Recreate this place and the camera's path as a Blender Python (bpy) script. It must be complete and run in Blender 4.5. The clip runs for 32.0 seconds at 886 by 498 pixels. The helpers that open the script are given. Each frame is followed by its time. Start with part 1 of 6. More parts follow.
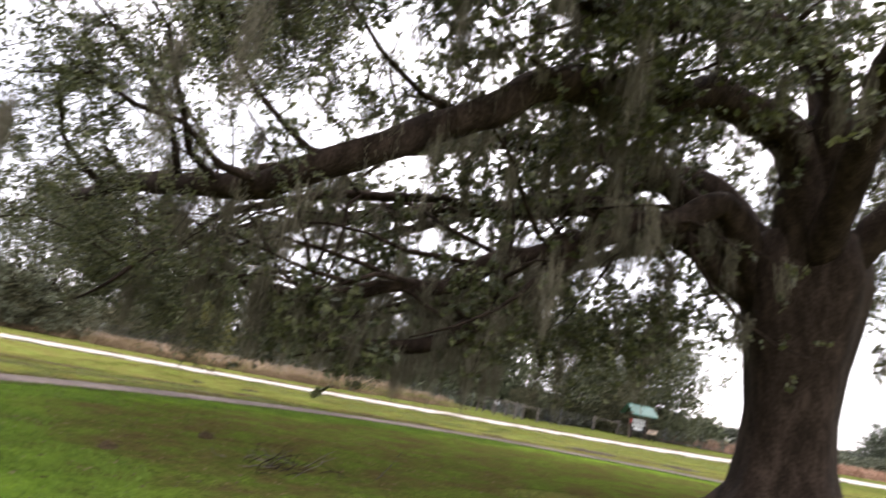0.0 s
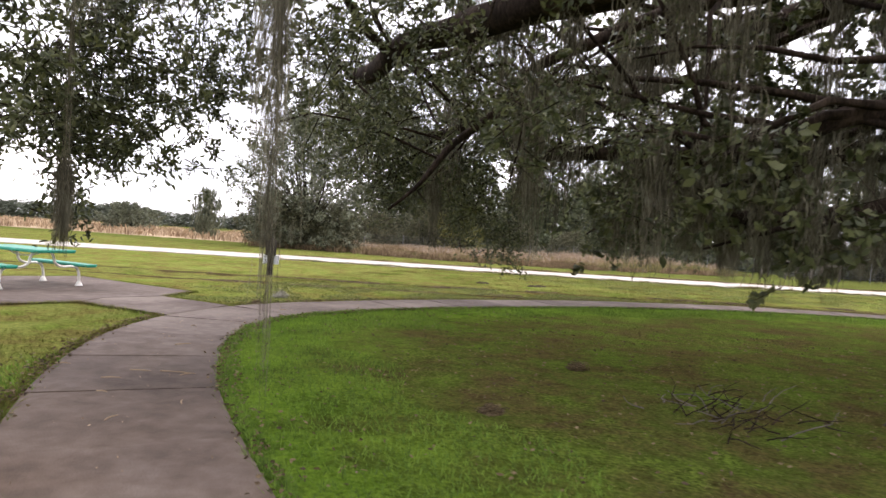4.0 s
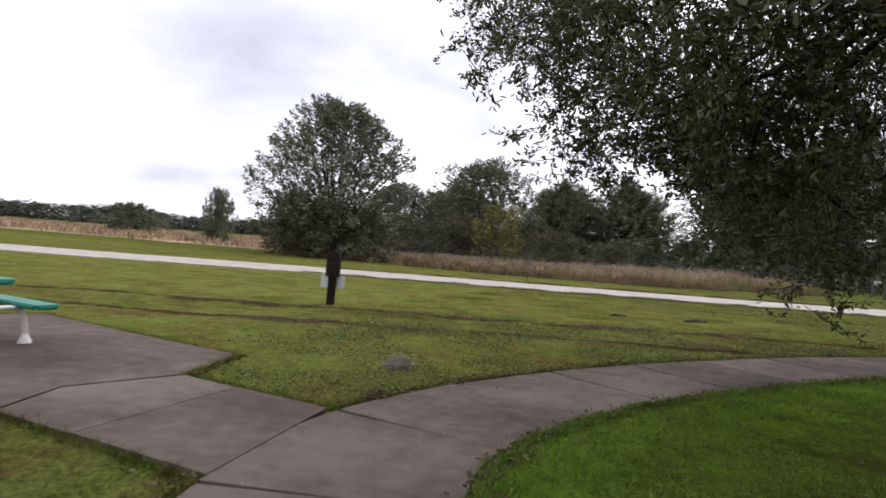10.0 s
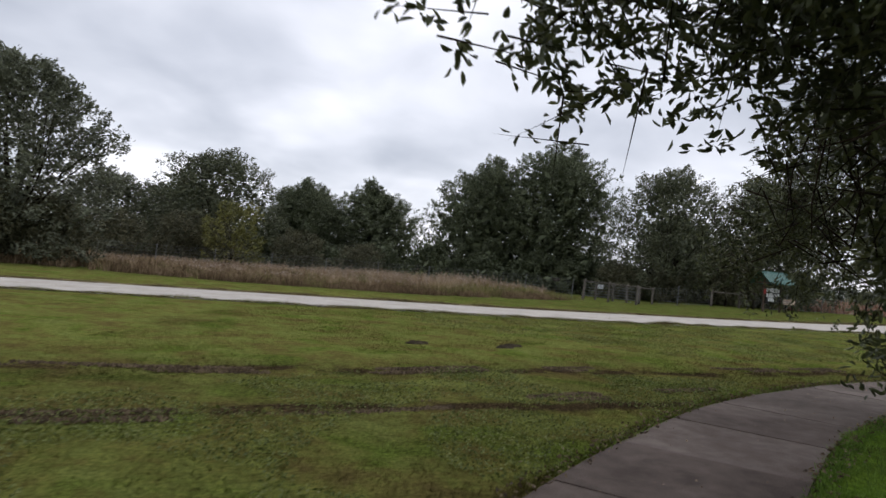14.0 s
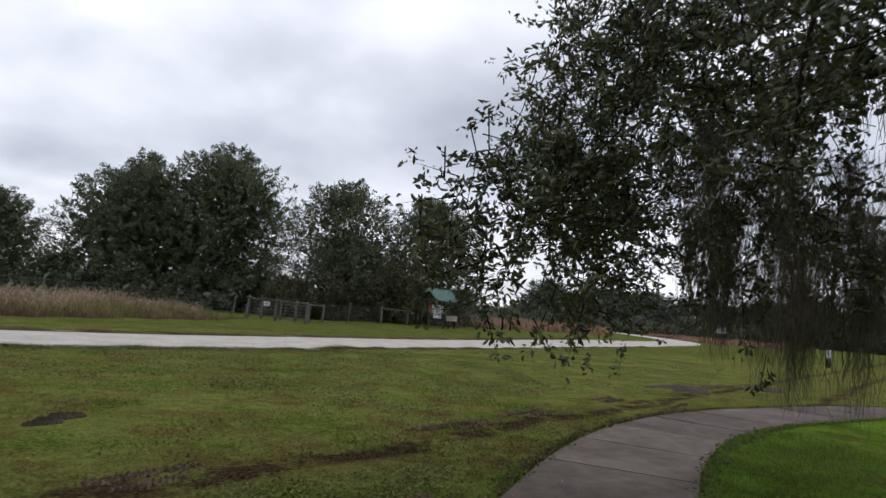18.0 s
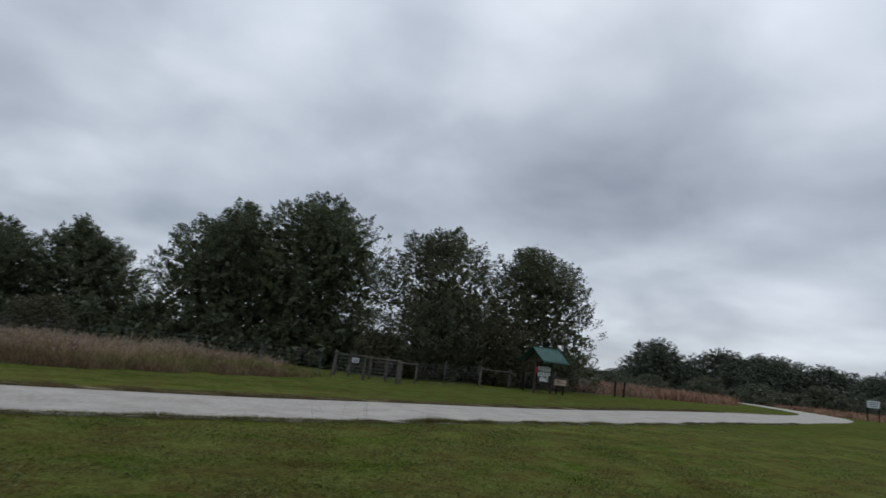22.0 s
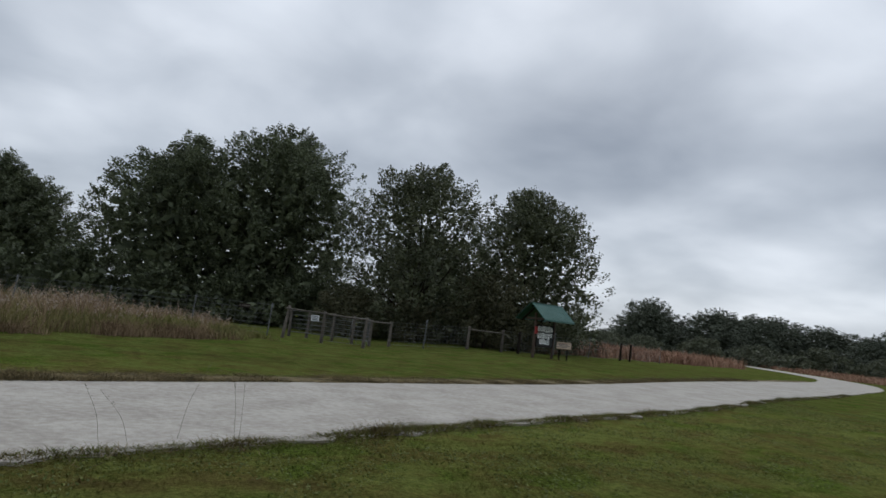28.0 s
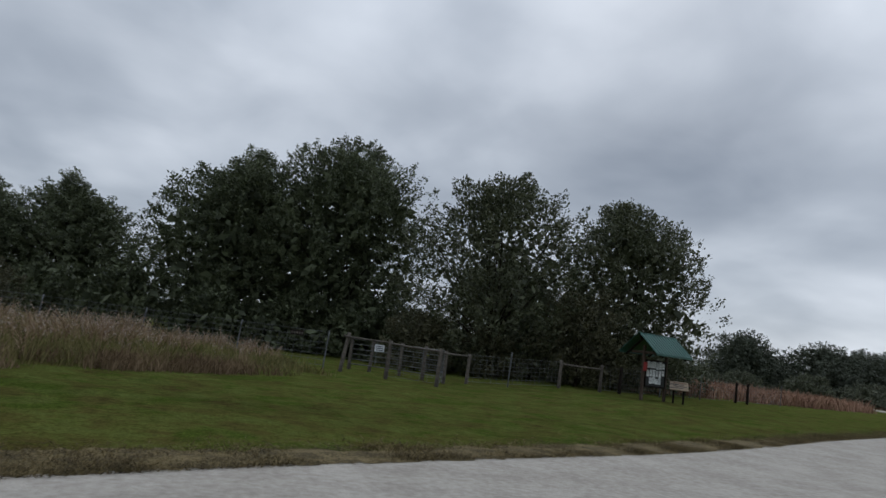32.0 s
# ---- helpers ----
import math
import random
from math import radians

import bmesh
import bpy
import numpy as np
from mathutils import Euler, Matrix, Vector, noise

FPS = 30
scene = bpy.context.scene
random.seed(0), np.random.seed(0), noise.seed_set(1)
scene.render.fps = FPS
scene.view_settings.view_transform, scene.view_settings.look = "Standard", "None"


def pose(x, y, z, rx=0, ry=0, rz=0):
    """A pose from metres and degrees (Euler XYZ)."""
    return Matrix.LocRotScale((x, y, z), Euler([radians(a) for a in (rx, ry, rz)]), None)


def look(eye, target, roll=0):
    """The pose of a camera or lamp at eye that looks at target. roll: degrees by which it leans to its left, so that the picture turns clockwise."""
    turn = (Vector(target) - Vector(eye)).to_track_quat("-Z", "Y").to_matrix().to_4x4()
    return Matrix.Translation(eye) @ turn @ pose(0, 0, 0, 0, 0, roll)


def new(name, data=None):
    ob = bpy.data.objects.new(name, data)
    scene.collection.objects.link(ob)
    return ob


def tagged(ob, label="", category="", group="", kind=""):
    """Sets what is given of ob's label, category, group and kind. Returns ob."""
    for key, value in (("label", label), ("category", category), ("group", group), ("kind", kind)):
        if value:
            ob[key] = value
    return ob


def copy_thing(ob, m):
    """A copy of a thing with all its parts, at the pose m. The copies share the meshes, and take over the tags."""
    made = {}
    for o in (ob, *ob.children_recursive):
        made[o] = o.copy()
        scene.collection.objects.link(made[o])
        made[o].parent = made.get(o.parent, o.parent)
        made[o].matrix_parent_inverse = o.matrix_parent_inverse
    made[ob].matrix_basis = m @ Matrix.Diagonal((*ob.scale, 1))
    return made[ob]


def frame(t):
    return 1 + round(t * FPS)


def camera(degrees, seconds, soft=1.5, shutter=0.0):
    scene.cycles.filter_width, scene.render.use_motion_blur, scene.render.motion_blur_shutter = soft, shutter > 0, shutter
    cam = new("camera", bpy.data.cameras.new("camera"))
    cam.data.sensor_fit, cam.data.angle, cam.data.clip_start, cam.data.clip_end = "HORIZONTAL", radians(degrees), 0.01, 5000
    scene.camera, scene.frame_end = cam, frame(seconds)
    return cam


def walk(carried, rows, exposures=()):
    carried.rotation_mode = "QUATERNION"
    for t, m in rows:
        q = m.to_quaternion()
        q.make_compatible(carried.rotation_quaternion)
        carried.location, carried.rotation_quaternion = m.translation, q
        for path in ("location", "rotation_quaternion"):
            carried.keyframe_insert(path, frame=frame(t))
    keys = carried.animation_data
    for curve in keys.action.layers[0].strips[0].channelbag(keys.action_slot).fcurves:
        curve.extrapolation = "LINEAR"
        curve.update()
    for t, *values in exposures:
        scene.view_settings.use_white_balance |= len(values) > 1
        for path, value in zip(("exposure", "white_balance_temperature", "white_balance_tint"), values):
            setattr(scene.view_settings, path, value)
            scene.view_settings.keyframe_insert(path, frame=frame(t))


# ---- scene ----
cam = camera(68.58, 32.0, 1.5, 0.5)
# seconds, place of the eye, yaw to the left, pitch up, roll
ROWS = [
    (0, 0.000, 0.000, 1.490, 2.10, 11.83, 10.74),
    (0.5, -0.231, 0.230, 1.458, 10.05, 6.76, 10.57),
    (1, -0.415, 0.564, 1.450, 19.05, 3.15, 8.98),
    (1.5, -0.686, 0.894, 1.440, 19.20, 1.79, 7.59),
    (2, -0.943, 1.279, 1.432, 18.05, 1.24, 6.73),
    (2.5, -1.283, 1.772, 1.482, 19.45, 1.08, 5.70),
    (4.5, -2.984, 3.392, 1.476, 19.64, -1.12, 2.88),
    (5, -3.498, 3.792, 1.446, 17.81, -0.76, 2.87),
    (5.5, -3.897, 4.102, 1.432, 27.86, -0.47, 3.05),
    (6, -4.213, 4.434, 1.470, 29.52, -2.07, 3.40),
    (6.5, -4.591, 4.865, 1.462, 29.23, -2.68, 3.52),
    (7, -5.034, 5.304, 1.458, 26.16, -1.76, 3.42),
    (7.5, -5.451, 5.722, 1.462, 25.68, -0.93, 3.35),
    (8, -5.824, 6.163, 1.480, 25.57, -0.89, 3.17),
    (8.5, -6.208, 6.661, 1.449, 25.28, -1.02, 3.24),
    (9, -6.633, 7.085, 1.448, 25.01, -0.76, 3.50),
    (9.5, -7.044, 7.573, 1.446, 25.38, -0.83, 3.90),
    (10, -7.458, 7.970, 1.462, 20.64, -0.36, 4.28),
    (10.5, -7.809, 8.447, 1.461, 17.56, -0.24, 4.79),
    (11, -8.203, 8.954, 1.437, 8.98, -0.16, 5.10),
    (11.5, -8.551, 9.594, 1.428, 7.86, -0.60, 5.15),
    (12, -8.852, 10.233, 1.396, 5.59, -0.45, 4.97),
    (12.5, -9.027, 10.829, 1.396, 6.74, -1.00, 4.55),
    (13, -9.171, 11.339, 1.429, 3.12, 0.58, 4.45),
    (13.5, -9.249, 11.936, 1.441, -0.35, 0.96, 4.34),
    (15.5, -8.392, 14.618, 1.448, -9.44, 5.16, 5.81),
    (16, -8.174, 15.237, 1.449, -14.29, 5.25, 5.33),
    (16.5, -7.962, 15.816, 1.451, -19.56, 5.57, 4.88),
    (17, -7.759, 16.362, 1.452, -25.46, 5.66, 4.86),
    (17.5, -7.554, 16.895, 1.453, -27.17, 5.83, 4.81),
    (18, -7.339, 17.416, 1.454, -30.41, 5.56, 4.76),
    (18.5, -7.096, 17.956, 1.458, -30.75, 5.56, 5.15),
    (19, -6.852, 18.515, 1.459, -29.90, 6.11, 5.25),
    (19.5, -6.617, 19.069, 1.457, -27.86, 7.43, 5.65),
    (20, -6.406, 19.613, 1.460, -25.28, 7.28, 6.48),
    (20.5, -6.224, 20.152, 1.453, -20.53, 8.18, 6.74),
    (21, -6.033, 20.743, 1.454, -18.34, 9.03, 7.38),
    (21.5, -5.812, 21.359, 1.454, -18.40, 9.68, 7.27),
    (22, -5.569, 21.991, 1.456, -21.57, 9.92, 6.30),
    (22.5, -5.280, 22.590, 1.451, -24.04, 10.09, 6.19),
    (23, -4.957, 23.202, 1.452, -24.48, 9.67, 6.26),
    (23.5, -4.647, 23.823, 1.458, -24.68, 9.24, 6.28),
    (24, -4.360, 24.435, 1.466, -25.10, 8.64, 6.38),
    (24.5, -4.087, 25.048, 1.463, -25.45, 8.22, 6.38),
    (25, -3.817, 25.664, 1.460, -25.52, 8.01, 6.29),
    (25.5, -3.556, 26.293, 1.458, -26.30, 7.57, 6.33),
    (27.5, -2.419, 28.725, 1.444, -25.54, 6.87, 6.37),
    (28, -2.223, 29.297, 1.442, -23.21, 6.61, 6.44),
    (28.5, -2.045, 29.882, 1.431, -21.54, 7.14, 6.57),
    (29, -1.852, 30.518, 1.427, -18.57, 8.08, 7.09),
    (29.5, -1.637, 31.227, 1.413, -15.79, 7.97, 8.00),
    (30, -1.456, 31.940, 1.414, -14.00, 7.68, 8.12),
    (30.5, -1.292, 32.659, 1.425, -15.04, 8.18, 7.97),
    (31, -1.125, 33.334, 1.434, -16.29, 8.56, 7.45),
    (31.5, -0.929, 33.999, 1.456, -16.01, 8.88, 7.53),
    (32, -0.724, 34.649, 1.470, -16.73, 8.47, 7.23),
]


def eye_pose(x, y, z, yaw, pitch, roll):
    return pose(x, y, z, 90, 0, yaw) @ pose(0, 0, 0, pitch, 0, 0) @ pose(0, 0, 0, 0, 0, roll)


walk(cam, [(t, eye_pose(*row)) for t, *row in ROWS],
     [(0.0, 2.2, 6950, 19), (3.5, 2.0, 6950, 19), (5.0, 2.1, 6900, 19), (7.0, 1.65, 6850, 18), (9.0, 1.05, 6750, 17), (11.0, 1.15, 6700, 16), (12.0, 1.25, 6700, 15), (13.0, 0.68, 6600, 14), (16.0, 0.55, 6450, 12), (18.0, 0.55, 6450, 13), (20.0, 0.2, 6250, 13), (21.0, -0.1, 6150, 10), (22.5, -0.05, 6150, 8), (25.0, 0.02, 6250, 8), (30.0, 0.07, 6250, 8), (32.0, -0.15, 6150, 8)])

# ---- world and light: an overcast sky ----
SUN_UP, SUN_TURN = 42.0, 35.0


def link(tree, a, b):
    tree.links.new(a, b)


def overcast():
    world = bpy.data.worlds.new("overcast_sky")
    scene.world = world
    world.use_nodes = True
    nt = world.node_tree
    nt.nodes.clear()
    n = nt.nodes.new
    out, bg = n("ShaderNodeOutputWorld"), n("ShaderNodeBackground")
    sky = n("ShaderNodeTexSky")
    sky.sky_type, sky.sun_disc = "NISHITA", False
    sky.sun_elevation, sky.sun_rotation = radians(SUN_UP), radians(SUN_TURN)
    dim = n("ShaderNodeVectorMath")
    dim.operation = "SCALE"
    dim.inputs["Scale"].default_value = 0.1
    link(nt, sky.outputs[0], dim.inputs[0])
    co, sep = n("ShaderNodeTexCoord"), n("ShaderNodeSeparateXYZ")
    link(nt, co.outputs["Generated"], sep.inputs[0])
    # clouds lie on a flat layer: direction divided by height
    up = n("ShaderNodeMath")
    up.operation, up.inputs[1].default_value = "MAXIMUM", 0.0
    link(nt, sep.outputs["Z"], up.inputs[0])
    lift = n("ShaderNodeMath")
    lift.operation, lift.inputs[1].default_value = "ADD", 0.3
    link(nt, up.outputs[0], lift.inputs[0])
    flat = n("ShaderNodeCombineXYZ")
    for axis in ("X", "Y"):
        d = n("ShaderNodeMath")
        d.operation = "DIVIDE"
        link(nt, sep.outputs[axis], d.inputs[0])
        link(nt, lift.outputs[0], d.inputs[1])
        link(nt, d.outputs[0], flat.inputs[axis])
    big, small = n("ShaderNodeTexNoise"), n("ShaderNodeTexNoise")
    for tex, scale, detail in ((big, 1.05, 4.0), (small, 2.7, 6.0)):
        tex.inputs["Scale"].default_value, tex.inputs["Detail"].default_value = scale, detail
        tex.inputs["Roughness"].default_value, tex.inputs["Distortion"].default_value = 0.46, 0.25
        link(nt, flat.outputs[0], tex.inputs["Vector"])
    mix = n("ShaderNodeMath")
    mix.operation, mix.inputs[1].default_value = "MULTIPLY_ADD", 0.42
    link(nt, small.outputs["Fac"], mix.inputs[0])
    link(nt, big.outputs["Fac"], mix.inputs[2])
    ramp = n("ShaderNodeValToRGB")
    for pos, col in ((0.0, (0.25, 0.28, 0.335)), (0.5, (0.5, 0.53, 0.585)), (1.0, (0.84, 0.86, 0.91))):
        e = ramp.color_ramp.elements[0] if pos == 0.0 else ramp.color_ramp.elements[-1] if pos == 1.0 else ramp.color_ramp.elements.new(pos)
        e.position, e.color = pos, (*col, 1)
    fit = n("ShaderNodeMapRange")
    fit.inputs["From Min"].default_value, fit.inputs["From Max"].default_value = 0.42, 0.94
    link(nt, mix.outputs[0], fit.inputs["Value"])
    link(nt, fit.outputs[0], ramp.inputs[0])
    # an overcast sky is brighter towards the zenith
    rise = n("ShaderNodeMapRange")
    rise.inputs["From Min"].default_value, rise.inputs["From Max"].default_value = 0.35, 0.9
    rise.inputs["To Min"].default_value, rise.inputs["To Max"].default_value = 1.0, 1.55
    link(nt, sep.outputs["Z"], rise.inputs["Value"])
    tall = n("ShaderNodeVectorMath")
    tall.operation = "SCALE"
    link(nt, ramp.outputs[0], tall.inputs[0])
    link(nt, rise.outputs[0], tall.inputs["Scale"])
    cover = n("ShaderNodeMixRGB")
    cover.inputs[0].default_value = 0.93
    link(nt, dim.outputs[0], cover.inputs[1])
    link(nt, tall.outputs[0], cover.inputs[2])
    link(nt, cover.outputs[0], bg.inputs["Color"])
    bg.inputs["Strength"].default_value = 1.0
    link(nt, bg.outputs[0], out.inputs["Surface"])


overcast()
sun = new("sun", bpy.data.lights.new("sun", "SUN"))
sun.data.energy, sun.data.angle, sun.data.color = 0.45, radians(25), (1.0, 0.97, 0.92)
a, e = radians(SUN_TURN), radians(SUN_UP)
sun.matrix_basis = look((0, 0, 60), (-math.sin(a) * math.cos(e) * 10, -math.cos(a) * math.cos(e) * 10, 60 - math.sin(e) * 10))


# ---- materials ----
def material(name, colors, scale=4.0, rough=0.8, bump=0.3, bump_scale=40.0, metal=0.0, island=0.0, rand=0.0, fine=0.5, stretch=None, trans=0.0, detail=6.0, spec=0.3):
    """Noise between colours at two scales, with bump. island and rand: spread of brightness from piece to piece."""
    m = bpy.data.materials.new(name)
    m.use_nodes = True
    nt = m.node_tree
    n, b = nt.nodes.new, nt.nodes["Principled BSDF"]
    co = n("ShaderNodeTexCoord")
    where = co.outputs["Object"]
    if stretch:
        pull = n("ShaderNodeVectorMath")
        pull.operation, pull.inputs[1].default_value = "MULTIPLY", stretch
        link(nt, where, pull.inputs[0])
        where = pull.outputs[0]
    big, small = n("ShaderNodeTexNoise"), n("ShaderNodeTexNoise")
    for tex, s in ((big, scale), (small, scale * 9)):
        tex.inputs["Scale"].default_value, tex.inputs["Detail"].default_value = s, detail
        tex.inputs["Roughness"].default_value = 0.6
        link(nt, where, tex.inputs["Vector"])
    add = n("ShaderNodeMath")
    add.operation, add.inputs[1].default_value = "MULTIPLY_ADD", fine
    sub = n("ShaderNodeMath")
    sub.operation, sub.inputs[1].default_value = "SUBTRACT", 0.5
    link(nt, small.outputs["Fac"], sub.inputs[0])
    link(nt, sub.outputs[0], add.inputs[0])
    link(nt, big.outputs["Fac"], add.inputs[2])
    value = add.outputs[0]
    if island or rand:
        src = n("ShaderNodeNewGeometry").outputs["Random Per Island"] if island else n("ShaderNodeObjectInfo").outputs["Random"]
        more = n("ShaderNodeMath")
        more.operation, more.inputs[1].default_value = "MULTIPLY_ADD", island or rand
        off = n("ShaderNodeMath")
        off.operation, off.inputs[1].default_value = "SUBTRACT", 0.5
        link(nt, src, off.inputs[0])
        link(nt, off.outputs[0], more.inputs[0])
        link(nt, value, more.inputs[2])
        value = more.outputs[0]
    ramp = n("ShaderNodeValToRGB")
    steps = np.linspace(0.28, 0.72, len(colors))
    for k, (p, c) in enumerate(zip(steps, colors)):
        el = ramp.color_ramp.elements[0] if k == 0 else ramp.color_ramp.elements[-1] if k == len(colors) - 1 else ramp.color_ramp.elements.new(p)
        el.position, el.color = p, (*c, 1)
    link(nt, value, ramp.inputs[0])
    link(nt, ramp.outputs[0], b.inputs["Base Color"])
    b.inputs["Roughness"].default_value, b.inputs["Metallic"].default_value = rough, metal
    b.inputs["Specular IOR Level"].default_value = spec
    if trans:
        b.inputs["Transmission Weight"].default_value = 0.0
        soft, join = n("ShaderNodeBsdfTranslucent"), n("ShaderNodeMixShader")
        join.inputs[0].default_value = trans
        link(nt, ramp.outputs[0], soft.inputs["Color"])
        link(nt, b.outputs[0], join.inputs[1])
        link(nt, soft.outputs[0], join.inputs[2])
        link(nt, join.outputs[0], nt.nodes["Material Output"].inputs["Surface"])
    if bump:
        tex, bm = n("ShaderNodeTexNoise"), n("ShaderNodeBump")
        tex.inputs["Scale"].default_value, tex.inputs["Detail"].default_value = bump_scale, 5
        link(nt, where, tex.inputs["Vector"])
        bm.inputs["Strength"].default_value, bm.inputs["Distance"].default_value = bump, 0.02
        link(nt, tex.outputs["Fac"], bm.inputs["Height"])
        link(nt, bm.outputs[0], b.inputs["Normal"])
    return m


def lawn_material(name="lawn", turf=False):
    """Mown grass: olive lawn, lusher round the oak, with worn brown patches of their own shape."""
    m = bpy.data.materials.new(name)
    m.use_nodes = True
    nt = m.node_tree
    n, b = nt.nodes.new, nt.nodes["Principled BSDF"]
    co = n("ShaderNodeTexCoord")

    def noise_at(scale, detail=6, rough=0.6, dist=0.0):
        t = n("ShaderNodeTexNoise")
        t.inputs["Scale"].default_value, t.inputs["Detail"].default_value = scale, detail
        t.inputs["Roughness"].default_value, t.inputs["Distortion"].default_value = rough, dist
        link(nt, co.outputs["Object"], t.inputs["Vector"])
        return t.outputs["Fac"]

    def ramp(fac, stops):
        r = n("ShaderNodeValToRGB")
        for k, (p, c) in enumerate(stops):
            el = r.color_ramp.elements[0] if k == 0 else r.color_ramp.elements[-1] if k == len(stops) - 1 else r.color_ramp.elements.new(p)
            el.position, el.color = p, (*c, 1) if len(c) == 3 else c
        link(nt, fac, r.inputs[0])
        return r.outputs[0]

    def mixed(fac, one, two):
        x = n("ShaderNodeMixRGB")
        link(nt, fac, x.inputs[0])
        link(nt, one, x.inputs[1])
        link(nt, two, x.inputs[2])
        return x.outputs[0]

    def scaled(fac, k):
        v = n("ShaderNodeMath")
        v.operation, v.inputs[1].default_value = "MULTIPLY", k
        link(nt, fac, v.inputs[0])
        return v.outputs[0]

    def joined(op, one, two):
        v = n("ShaderNodeMath")
        v.operation = op
        link(nt, one, v.inputs[0])
        if isinstance(two, (int, float)):
            v.inputs[1].default_value = two
        else:
            link(nt, two, v.inputs[1])
        return v.outputs[0]

    def band(value, a, b, c, d):
        """Rises from a to b and falls from c to d."""
        r = n("ShaderNodeMapRange")
        r.inputs["From Min"].default_value, r.inputs["From Max"].default_value = a, b
        link(nt, value, r.inputs["Value"])
        f = n("ShaderNodeMapRange")
        f.inputs["From Min"].default_value, f.inputs["From Max"].default_value = d, c
        link(nt, value, f.inputs["Value"])
        return joined("MULTIPLY", r.outputs[0], f.outputs[0])

    fine, mid, clump = noise_at(26, 8, 0.7), noise_at(1.1, 8, 0.68), noise_at(5.5, 6, 0.65)
    lawn = ramp(mid, ((0.34, (0.124, 0.101, 0.037)), (0.45, (0.152, 0.144, 0.042)), (0.53, (0.157, 0.174, 0.045)), (0.64, (0.174, 0.2, 0.055))))
    lush = ramp(mid, ((0.38, (0.062, 0.105, 0.015)), (0.48, (0.1, 0.178, 0.021)), (0.62, (0.152, 0.245, 0.031))))
    under = ramp(mid, ((0.36, (0.088, 0.066, 0.03)), (0.46, (0.096, 0.09, 0.029)), (0.54, (0.088, 0.112, 0.025)), (0.64, (0.095, 0.145, 0.024))))
    dirt = ramp(fine, ((0.4, (0.035, 0.025, 0.012)), (0.6, (0.085, 0.066, 0.03))))
    clover = ramp(fine, ((0.4, (0.062, 0.098, 0.017)), (0.6, (0.125, 0.185, 0.03))))
    base = lawn
    if turf:
        # the rim by the footpath is lush, the ground under the tree thin and brown
        uv, split = n("ShaderNodeUVMap"), n("ShaderNodeSeparateXYZ")
        link(nt, uv.outputs[0], split.inputs[0])
        depth = joined("ADD", split.outputs["Y"], scaled(noise_at(0.7, 6, 0.6), 0.55))
        fade = n("ShaderNodeMapRange")
        fade.inputs["From Min"].default_value, fade.inputs["From Max"].default_value = 0.31, 0.54
        link(nt, depth, fade.inputs["Value"])
        base = mixed(fade.outputs[0], lush, under)
    # low broad-leaved weeds in drifts
    base = mixed(ramp(noise_at(0.8, 6, 0.6, 0.4), ((0.52, (0, 0, 0)), (0.62, (0.75, 0.75, 0.75)))), base, clover)
    patch = ramp(noise_at(0.33, 8, 0.66, 0.6), ((0.53, (0, 0, 0)), (0.68, (0.4, 0.4, 0.4))))
    base = mixed(patch, base, dirt)
    # wheel ruts across the lawn, broken along their length
    across = n("ShaderNodeVectorMath")
    across.operation = "DOT_PRODUCT"
    across.inputs[1].default_value = (-0.37, 0.93, 0)
    link(nt, co.outputs["Object"], across.inputs[0])
    lane = joined("ADD", across.outputs["Value"], scaled(noise_at(0.35, 5), 0.9))
    ruts = joined("ADD", band(lane, 21.5, 21.65, 21.8, 22.0), band(lane, 23.7, 23.88, 24.05, 24.25))
    ruts = joined("ADD", ruts, scaled(band(lane, 20.6, 21.4, 24.2, 25.2), 0.3))
    torn = ramp(noise_at(1.6, 6, 0.7), ((0.38, (0, 0, 0)), (0.54, (1, 1, 1))))
    soil = ramp(fine, ((0.4, (0.03, 0.021, 0.012)), (0.6, (0.085, 0.062, 0.034))))
    base = mixed(joined("MULTIPLY", ruts, torn), base, soil)
    # the lawn colour darkens along Y in two steps, towards and past the road
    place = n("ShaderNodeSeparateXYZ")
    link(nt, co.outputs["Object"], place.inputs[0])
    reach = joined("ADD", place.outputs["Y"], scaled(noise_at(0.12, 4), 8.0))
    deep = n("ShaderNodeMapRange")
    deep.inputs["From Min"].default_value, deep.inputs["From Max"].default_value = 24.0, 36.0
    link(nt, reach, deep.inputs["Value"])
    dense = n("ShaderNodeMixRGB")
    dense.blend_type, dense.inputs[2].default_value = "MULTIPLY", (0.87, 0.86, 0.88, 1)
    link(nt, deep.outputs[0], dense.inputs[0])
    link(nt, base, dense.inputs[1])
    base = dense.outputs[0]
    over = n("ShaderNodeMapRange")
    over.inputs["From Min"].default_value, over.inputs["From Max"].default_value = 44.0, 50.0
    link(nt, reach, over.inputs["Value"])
    far_tint = n("ShaderNodeMixRGB")
    far_tint.blend_type, far_tint.inputs[2].default_value = "MULTIPLY", (0.7, 0.76, 0.74, 1)
    link(nt, over.outputs[0], far_tint.inputs[0])
    link(nt, base, far_tint.inputs[1])
    base = far_tint.outputs[0]
    grit = ramp(clump, ((0.38, (0.8, 0.79, 0.78)), (0.5, (1, 1, 1)), (0.62, (1.12, 1.11, 1.08))))
    y = n("ShaderNodeMixRGB")
    y.blend_type, y.inputs[0].default_value = "MULTIPLY", 1.0
    link(nt, base, y.inputs[1])
    link(nt, grit, y.inputs[2])
    base = y.outputs[0]
    speck = ramp(fine, ((0.38, (0.66, 0.65, 0.64)), (0.5, (0.98, 0.98, 0.98)), (0.62, (1.3, 1.28, 1.2))))
    x = n("ShaderNodeMixRGB")
    x.blend_type, x.inputs[0].default_value = "MULTIPLY", 1.0
    link(nt, base, x.inputs[1])
